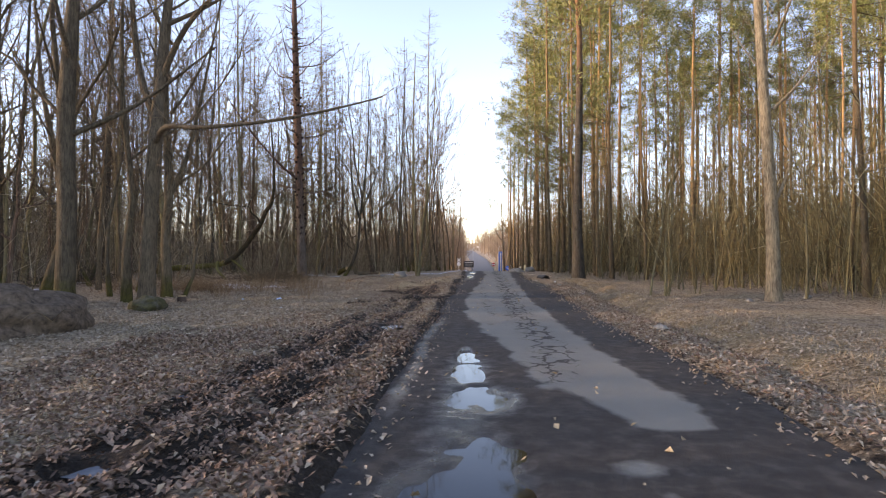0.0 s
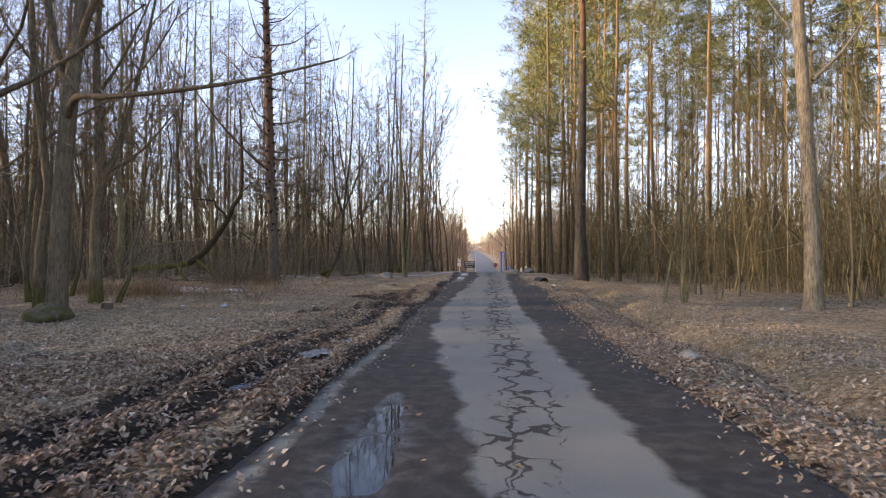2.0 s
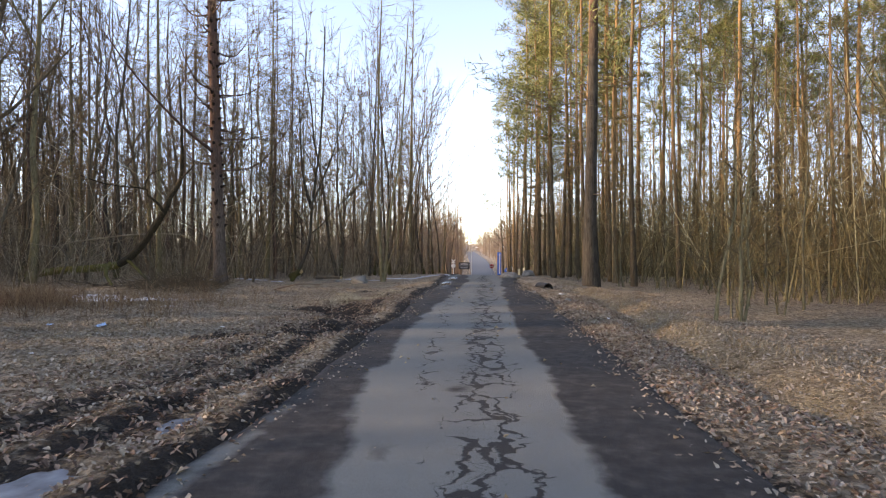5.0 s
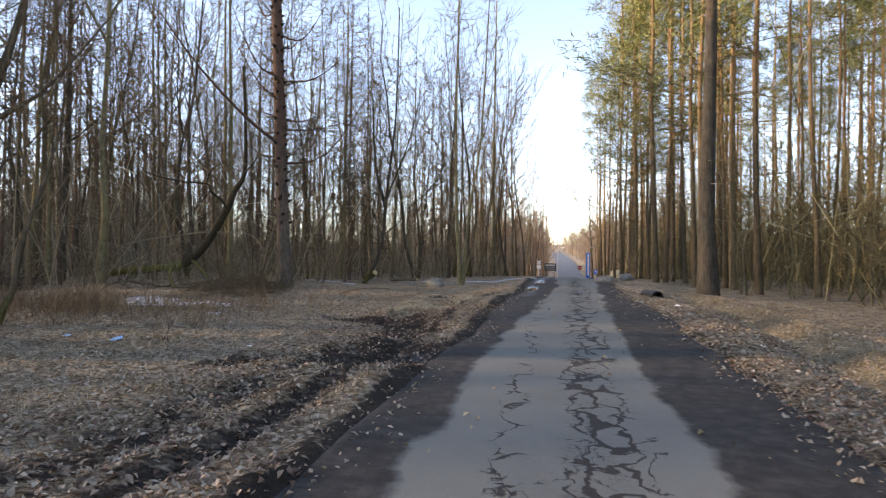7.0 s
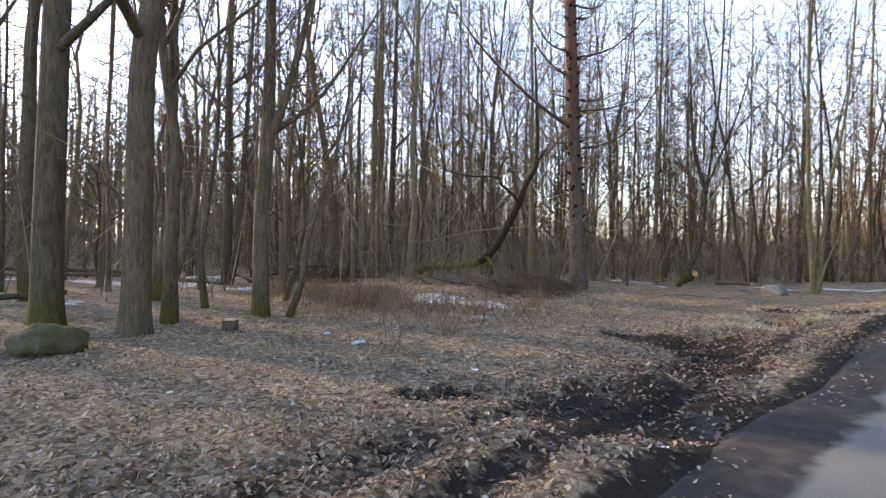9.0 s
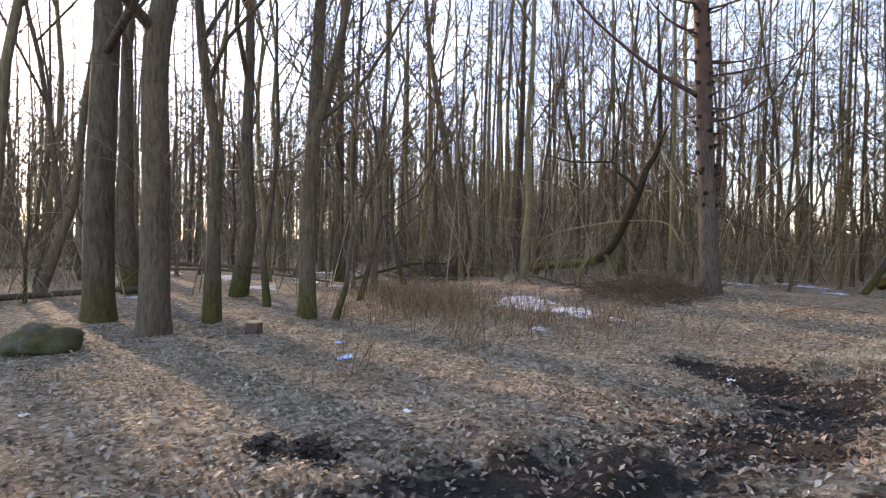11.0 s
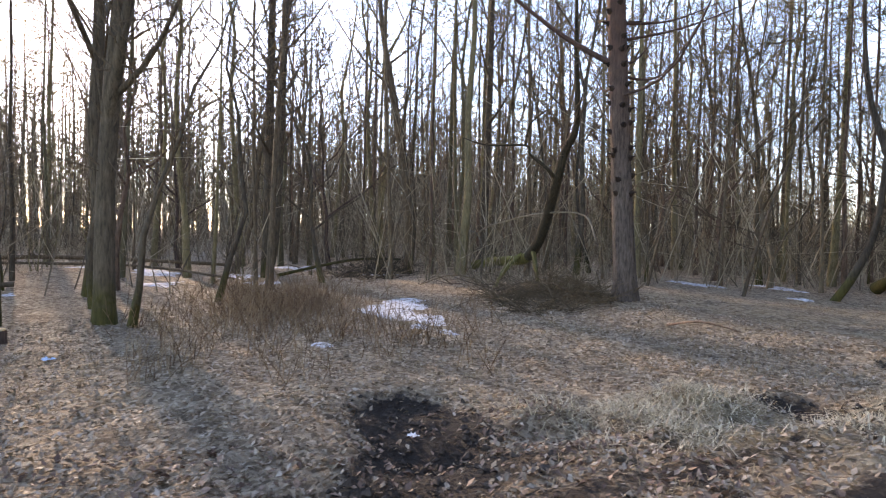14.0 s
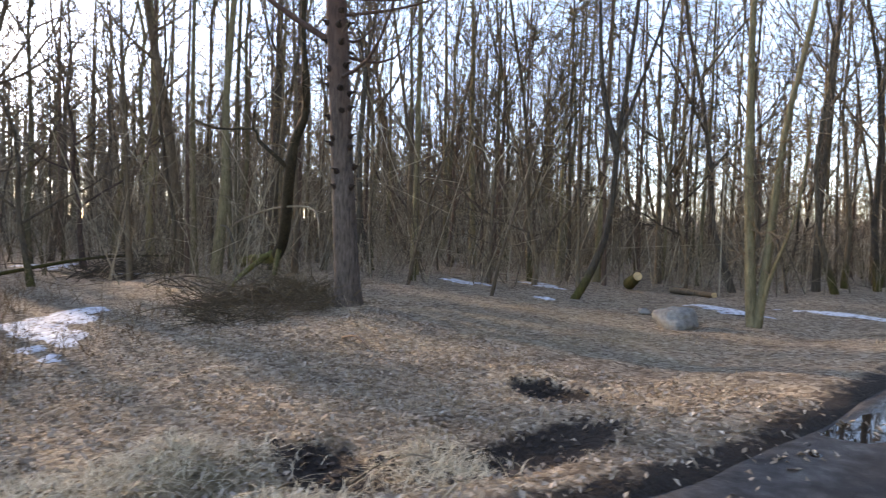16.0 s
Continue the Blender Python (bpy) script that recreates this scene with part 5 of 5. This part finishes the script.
def grass(name, x, y, length, material, label, seed, blades=10, lay=(0.45, 1.35), loose=0.06):
    rng = np.random.default_rng(seed)
    n = len(x) * blades
    x, y = np.repeat(x, blades) + rng.normal(0, loose, n), np.repeat(y, blades) + rng.normal(0, loose, n)
    z = ground_h(x, y)
    az, ln = rng.uniform(0, 6.28, n), length * rng.uniform(0.5, 1.2, n)
    d = np.stack([np.cos(az), np.sin(az), np.zeros(n)], -1)
    side = np.stack([-np.sin(az), np.cos(az), np.zeros(n)], -1) * 0.003
    c = np.stack([x, y, z - 0.01], -1)
    up = np.array((0, 0, 1.0))
    lean = rng.uniform(*lay, n)[:, None]
    mid = c + ln[:, None] * (np.maximum(0.85 - 0.45 * lean, 0.12) * up + 0.35 * lean * d)
    tip = c + ln[:, None] * (0.75 * up * np.maximum(1.15 - 0.8 * lean, 0.05) + 0.85 * lean * d)
    v = np.stack([c - side, c + side, mid + side * 0.8, mid - side * 0.8, tip], 1).reshape(-1, 3)
    i = np.arange(n)[:, None] * 5
    f = np.concatenate([i + np.array([[0, 1, 2]]), i + np.array([[0, 2, 3]]), i + np.array([[3, 2, 4]])], 1).reshape(-1, 3)
    return tagged(new(name, mesh_from(name, v, f, material)), label, "grass", kind="stuff")


gx_, gy_ = spread_xy(lr, 2400, 4.5, 8, 3, 31, lambda x, y: (lr.random(len(x)) < np.exp(-((x - 5.5) / 0.5) ** 2) + 0.15) & (vnoise(x, y, 1.5, 21) > -0.3))
grass("dry_grass", gx_, gy_, 0.22, STRAW, "tufts of straw-coloured dead grass along the ditch", 61, 14, (0.6, 1.6), 0.08)
gx_, gy_ = spread_xy(lr, 5000, -8, -0.6, 4, 38, lambda x, y: (vnoise(x, y, 1.4, 22) > 0.25) & (mud_mask(x, y) < 0.5))
grass("dry_grass", gx_, gy_, 0.13, STRAW, "short dead grass among leaves in the clearing", 62, 7)
gx_, gy_ = spread_xy(lr, 1000, -3.4, -0.8, 24.6, 29.2, lambda x, y: (np.min([ellipse(x, y, c) for c in HUMMOCKS], axis=0) < 0.85 + 0.6 * vnoise(x, y, 0.4, 23)))
grass("dry_grass", gx_, gy_, 0.27, STRAW_PALE, "matted pale dead grass between mud hollows", 63, 18, (0.9, 1.8), 0.17)


# ---------------------------------------------------------------- things lying about
def rock(name, x, y, size, material, seed, label, category="boulder", sink=0.15, rough=0.16):
    bm = bmesh.new()
    bmesh.ops.create_icosphere(bm, subdivisions=4, radius=1)
    for v in bm.verts:
        n = noise.noise(v.co * 1.3 + Vector((seed, 0, 0))) * rough * 1.6 + noise.noise(v.co * 3.5 + Vector((seed, 5, 0))) * rough * 0.6 + noise.noise(v.co * 9 + Vector((0, seed, 0))) * rough * 0.18
        v.co = v.co * (1 + n)
        v.co.z = max(v.co.z, -0.75)
        v.co = Vector((v.co.x * size[0], v.co.y * size[1], v.co.z * size[2]))
    me = bpy.data.meshes.new(name)
    bm.to_mesh(me)
    bm.free()
    me.materials.append(material)
    me.polygons.foreach_set("use_smooth", np.full(len(me.polygons), True))
    ob = new(name, me)
    ob.location = (x, y, gz(x, y) + size[2] * (0.75 - sink) - 0.02)
    ob.rotation_euler = (0, 0, seed)
    return tagged(ob, label, category)


rock("boulder", -8.65, 16.95, (0.5, 0.4, 0.27), STONE_MOSS, 1.3, "rounded boulder covered in dull green moss")
rock("boulder", -4.1, 36.0, (0.42, 0.38, 0.29), STONE, 2.1, "pale grey boulder in short grass", "boulder", 0.3)
rock("boulder", 2.95, 37.5, (0.5, 0.42, 0.24), STONE, 3.7, "grey boulder beside the track", "boulder", 0.3)
rock("boulder", 4.1, 41.0, (0.36, 0.34, 0.22), STONE, 4.4, "small grey boulder beside the track")
rock("boulder", 5.9, 70.0, (0.85, 0.7, 0.6), plain("pale_stone", (0.5, 0.43, 0.27), 0.9, 0.3, 6, 0.2), 5.2, "large pale yellowish boulder under the pines")
rock("soil_mound", -7.95, 11.0, (1.35, 0.85, 0.62), SOIL, 7.7, "dark heap of soil and roots overgrown with moss", "mound", 0.3, 0.3)
rock("stone", 3.98, 25.0, (0.11, 0.09, 0.06), STONE, 8.1, "small pale stone on the verge", "stone")
for i, (x, y) in enumerate(((12.3, 22.4), (9.9, 21.5), (4.2, 12.4), (-5.4, 36.9))):
    rock("stone", x, y, (0.14, 0.12, 0.08), STONE, 9.5 + i, "small grey stone among dead leaves", "stone")


def clods(name, n, seed, label):
    """Small broken lumps of wet soil, each a squashed eight-sided pebble."""
    rng = np.random.default_rng(seed)
    c = np.array(PITS)[rng.integers(0, len(PITS), n)]
    a, q = rng.uniform(0, 6.28, n), 1.35 * np.sqrt(rng.random(n))
    x, y = c[:, 0] + c[:, 2] * q * np.cos(a), c[:, 1] + c[:, 3] * q * np.sin(a)
    r = 0.01 + 0.035 * rng.random(n) ** 4
    p = np.stack([x, y, ground_h(x, y) + r * 0.3], -1)
    d = np.array(((1, 0, 0), (0, 1, 0), (-1, 0, 0), (0, -1, 0), (0, 0, 0.8), (0, 0, -0.8)))
    v = p[:, None] + d[None] * r[:, None, None] * rng.uniform(0.6, 1.5, (n, 6, 1)) + rng.normal(0, 0.15, (n, 6, 3)) * r[:, None, None]
    f = np.array([(k, (k + 1) % 4, 4) for k in range(4)] + [((k + 1) % 4, k, 5) for k in range(4)])
    f = (np.arange(n)[:, None, None] * 6 + f[None]).reshape(-1, 3)
    return tagged(new(name, mesh_from(name, v.reshape(-1, 3), f, WET_SOIL)), label, "soil", kind="stuff")


clods("soil_clods", 2300, 81, "crumbled dark wet soil lumps in the mud hollows")


def log(name, pts, r, material, label, category="log", ends=True, sides=10, taper=0.7):
    """A felled stem or stick along a line, with cut ends."""
    root = new(name)
    tagged(root, label, category)
    q = limb_pts(*[(x, y, gz(x, y) + z) for x, y, z in pts])
    c = q[0].copy()
    t_ = Tubes()
    t_.add(q - c, r * np.linspace(1, taper, len(q)), sides)
    part_ob("stem", t_.mesh("stem", material), root)
    root.location = tuple(c)
    if ends:
        for a, b_, rr in ((q[0], q[1], r), (q[-1], q[-2], r * taper)):
            w = Vector(tuple(a - b_)).normalized()
            bm = bmesh.new()
            bmesh.ops.create_cone(bm, cap_ends=True, segments=12, radius1=rr * 0.97, radius2=rr * 0.9, depth=0.03)
            me = bpy.data.meshes.new("cut_face")
            bm.to_mesh(me)
            bm.free()
            me.materials.append(CUT_WOOD)
            f = part_ob("cut_face", me, root, "pale sawn end")
            f.matrix_basis = Matrix.Translation(Vector(tuple(a - c)) + w * 0.006) @ w.to_track_quat("Z", "Y").to_matrix().to_4x4()
    return root


log("log", ((-9.4, 42.0, 0.15), (-8.65, 41.35, 0.5)), 0.2, BARK_OAK, "short thick sawn log propped up, pale cut end showing")
log("log", ((-8.0, 42.2, 0.1), (-6.4, 41.6, 0.12)), 0.12, BARK_GREY, "short sawn log lying at the wood's edge")
log("stump", ((-9.3, 20.0, -0.05), (-9.3, 20.0, 0.2)), 0.16, BARK_BROWN, "low dark sawn stump among dead leaves", "stump", taper=0.9)
log("fallen_log", ((-14.6, 12.5, 0.12), (-15.0, 15.5, 0.15), (-15.6, 18.8, 0.18)), 0.09, BARK_GREY, "dark fallen trunk lying on dead leaves", "fallen trunk", False)
log("fallen_log", ((-21.5, 12.0, 0.3), (-22.5, 18.0, 0.45), (-23.5, 24.5, 0.3)), 0.09, BARK_GREY, "long dark fallen trunk behind the trees", "fallen trunk", False)
log("fallen_log", ((-19.0, 25.5, 0.2), (-20.5, 28.5, 0.6), (-22.0, 31.0, 0.5)), 0.06, BARK_OAK, "fallen trunk in a tangle of brush beyond the clearing", "fallen trunk", False)
log("fallen_log", ((-24.5, 16.0, 0.2), (-20.0, 21.0, 0.35), (-17.5, 24.0, 0.2)), 0.05, BARK_GREY, "slim fallen trunk across the wood floor", "fallen trunk", False)
sr = np.random.default_rng(77)
for k in range(46):
    x, y = (-11.2 + sr.normal(0, 1.4), 30.6 + sr.normal(0, 0.7)) if k < 30 else (-20 + sr.normal(0, 2.0), 28 + sr.normal(0, 2.0))
    a, ln = sr.uniform(0, 6.28), sr.uniform(0.7, 2.2)
    dx, dy = math.cos(a) * ln, math.sin(a) * ln
    log("fallen_branch", ((x, y, 0.03), (x + dx * 0.5, y + dy * 0.5, sr.uniform(0.05, 0.35)), (x + dx, y + dy, sr.uniform(0.02, 0.4))), sr.uniform(0.012, 0.03), TWIG if k % 3 else BARK_BROWN,
        "bare dead branch in the brush at the tree's foot" if k < 30 else "bare dead branch in a far brush heap", "branch", False, 5, 0.35)
for k in range(30):
    a, h = sr.uniform(0, 6.28), sr.uniform(0.4, 1.0)
    x, y = -7.95 + sr.normal(0, 0.6), 11.0 + sr.normal(0, 0.35)
    log("fallen_branch", ((x, y, 0.25), (x + 0.3 * math.cos(a), y + 0.3 * math.sin(a), 0.45), (x + h * math.cos(a), y + h * math.sin(a), 0.35)), sr.uniform(0.006, 0.014), TWIG, "thin dead stick on the soil heap", "branch", False, 4, 0.4)
for x, y, a, ln in ((-1.9, 28.2, 0.5, 0.8), (-1.6, 27.3, 2.2, 0.9), (1.0, 6.0, 0.4, 0.0), (-4.4, 12.0, 0.3, 0.6), (5.6, 18.5, 1.2, 0.9), (-2.7, 29.6, 2.6, 1.1), (0.5, 6.4, 1.9, 0.0), (6.6, 14.0, 0.5, 0.8)):
    if ln:
        log("fallen_branch", ((x, y, 0.03), (x + 0.5 * ln * math.cos(a), y + 0.5 * ln * math.sin(a), 0.07), (x + ln * math.cos(a), y + ln * math.sin(a), 0.04)), 0.012, DEAD_PALE, "pale dry stick lying on the ground", "branch", False, 5, 0.4)


def crumple(name, x, y, size, material, seed, label, category="litter"):
    """A crumpled scrap of plastic film."""
    rng = np.random.default_rng(seed)
    n = 7
    bm = bmesh.new()
    g = [[bm.verts.new((size * (i / (n - 1) - 0.5) + rng.normal(0, size * 0.06), size * 0.7 * (j / (n - 1) - 0.5) + rng.normal(0, size * 0.06), abs(rng.normal(0, size * 0.16)))) for j in range(n)] for i in range(n)]
    for i in range(n - 1):
        for j in range(n - 1):
            bm.faces.new((g[i][j], g[i + 1][j], g[i + 1][j + 1], g[i][j + 1]))
    me = bpy.data.meshes.new(name)
    bm.to_mesh(me)
    bm.free()
    me.materials.append(material)
    ob = new(name, me)
    ob.location = (x, y, gz(x, y) + 0.012)
    ob.rotation_euler = (0, 0, seed)
    return tagged(ob, label, category)


crumple("plastic_bag", -6.15, 20.57, 0.2, LITTER_BLUE, 1, "crumpled light blue plastic bag on dead leaves")
crumple("plastic_bag", -7.6, 21.0, 0.14, LITTER_BLUE, 2, "torn blue plastic scrap on dead leaves")
for i, (x, y, s_) in enumerate(((-3.2, 24.5, 0.09), (-0.65, 19.1, 0.14), (4.05, 27.0, 0.16), (4.3, 21.6, 0.1), (3.3, 27.8, 0.12), (-4.9, 17.2, 0.08), (-3.4, 20.2, 0.08), (1.6, 7.4, 0.0), (3.4, 10.9, 0.1))):
    if s_:
        crumple("litter_scrap", x, y, s_, LITTER_WHITE, 10 + i, "small white scrap of litter on the ground")


def ring_pipe(name, x, y, label):
    bm = bmesh.new()
    seg, prof = 24, ((0.0, 0.17), (0.0, 0.14), (0.9, 0.14), (0.9, 0.17))
    ringv = [[bm.verts.new((r * math.cos(6.2832 * k / seg), d, r * math.sin(6.2832 * k / seg))) for k in range(seg)] for d, r in prof]
    for i in range(4):
        for k in range(seg):
            bm.faces.new((ringv[i][k], ringv[i][(k + 1) % seg], ringv[(i + 1) % 4][(k + 1) % seg], ringv[(i + 1) % 4][k]))
    me = bpy.data.meshes.new(name)
    bm.to_mesh(me)
    bm.free()
    me.materials.append(BLACK_PIPE)
    ob = new(name, me)
    ob.location = (x, y, gz(x, y) + 0.03)
    ob.rotation_euler = (0, 0, 0.25)
    return tagged(ob, label, "culvert pipe")


ring_pipe("culvert_pipe", 3.95, 29.7, "black plastic culvert pipe at the ditch's end")


# ---------------------------------------------------------------- signs, lamps and barrier where the track meets the road
def box(name, size, at, material, parent, label="", bevel=0.01, turn=(0, 0, 0)):
    bm = bmesh.new()
    bmesh.ops.create_cube(bm, size=1)
    bmesh.ops.scale(bm, vec=size, verts=bm.verts)
    bmesh.ops.bevel(bm, geom=list(bm.edges), offset=min(bevel, min(size) * 0.3), segments=2, affect="EDGES")
    me = bpy.data.meshes.new(name)
    bm.to_mesh(me)
    bm.free()
    me.materials.append(material)
    ob = part_ob(name, me, parent, label)
    ob.location, ob.rotation_euler = at, turn
    return ob


def disc(name, r, depth, at, material, parent, label=""):
    bm = bmesh.new()
    bmesh.ops.create_cone(bm, cap_ends=True, segments=28, radius1=r, radius2=r, depth=depth)
    me = bpy.data.meshes.new(name)
    bm.to_mesh(me)
    bm.free()
    me.materials.append(material)
    ob = part_ob(name, me, parent, label)
    ob.location, ob.rotation_euler = at, (math.pi / 2, 0, 0)
    return ob


def pole(name, pts, r, material, parent, sides=10):
    t_ = Tubes()
    q = limb_pts(*pts)
    t_.add(q, np.full(len(q), r), sides)
    return part_ob(name, t_.mesh(name, material), parent)


def standing(name, x, y, label, category):
    root = new(name)
    root.location = (x, y, gz(x, y) - 0.03)
    return tagged(root, label, category)


o = standing("advertising_pillar", 4.15, 105, "tall blue and white pillar sign by the road", "sign")
box("panel", (0.62, 0.2, 4.1), (0, 0, 2.2), PAINT_BLUE, o)
box("stripe", (0.2, 0.03, 3.3), (0.05, -0.115, 2.4), PAINT_WHITE, o, "white lettering strip")
box("base", (0.9, 0.5, 0.5), (0, 0, 0.25), PAINT_BLUE, o)
o = standing("road_sign", 2.9, 103, "round red no-entry sign on a steel post", "road sign")
pole("post", ((0, 0, 0), (0, 0, 1), (0, 0, 2.2)), 0.035, STEEL, o)
disc("plate", 0.32, 0.03, (0, -0.05, 1.9), PAINT_RED, o)
box("bar", (0.46, 0.02, 0.11), (0, -0.075, 1.9), PAINT_WHITE, o, "white bar")
o = standing("road_sign", 5.3, 102, "round blue arrow sign on a low post", "road sign")
pole("post", ((0, 0, 0), (0, 0, 0.6), (0, 0, 1.3)), 0.035, STEEL, o)
disc("plate", 0.4, 0.03, (0, -0.05, 1.25), PAINT_BLUE, o)
box("arrow", (0.5, 0.02, 0.09), (0, -0.075, 1.25), PAINT_WHITE, o, "white arrow bar", turn=(0, 0.7, 0))
o = standing("road_sign", 6.1, 104, "pale square sign on a post", "road sign")
pole("post", ((0, 0, 0), (0, 0, 0.9), (0, 0, 1.8)), 0.035, STEEL, o)
box("plate", (0.55, 0.03, 0.5), (0, -0.05, 1.6), PAINT_WHITE, o)
o = standing("notice_board", -1.3, 96, "dark notice board with pale lines on two posts", "notice board")
for dx in (-0.6, 0.6):
    pole("post", ((dx, 0, 0), (dx, 0, 1), (dx, 0, 2.1)), 0.045, PAINT_BLACK, o)
box("board", (1.65, 0.06, 1.05), (0, -0.06, 1.75), PAINT_BLACK, o)
for k in range(3):
    box("text_line", (1.3 - 0.2 * (k == 2), 0.012, 0.1), (0, -0.098, 2.03 - 0.28 * k), PAINT_WHITE if k < 1 else STEEL, o, "pale unreadable line of writing")
o = standing("crossing_sign", -2.85, 95, "white crossed sign over a white disc on a post", "road sign")
pole("post", ((0, 0, 0), (0, 0, 1.2), (0, 0, 2.5)), 0.05, PAINT_WHITE, o)
for a in (0.75, -0.75):
    box("cross_arm", (0.75, 0.03, 0.13), (0, -0.07 - 0.02 * (a > 0), 2.4), PAINT_WHITE, o, turn=(0, a, 0))
disc("disc", 0.32, 0.03, (0, -0.08, 1.75), PAINT_WHITE, o)
for i, (x, y) in enumerate(((-1.2, 140), (-3.6, 182), (-6.5, 225), (5.6, 165))):
    o = standing("street_lamp", x, y, "tall grey street lamp with a curved arm", "street lamp")
    pole("pole", ((0, 0, 0), (0, 0, 3), (0, 0, 6.4)), 0.06, STEEL, o)
    pole("arm", ((0, 0, 6.3), (0.3, 0, 6.7), (0.9, 0, 6.8)), 0.05, STEEL, o)
    box("lamp_head", (0.7, 0.25, 0.14), (1.15, 0, 6.8), PAINT_WHITE, o, "pale lamp head", 0.05)
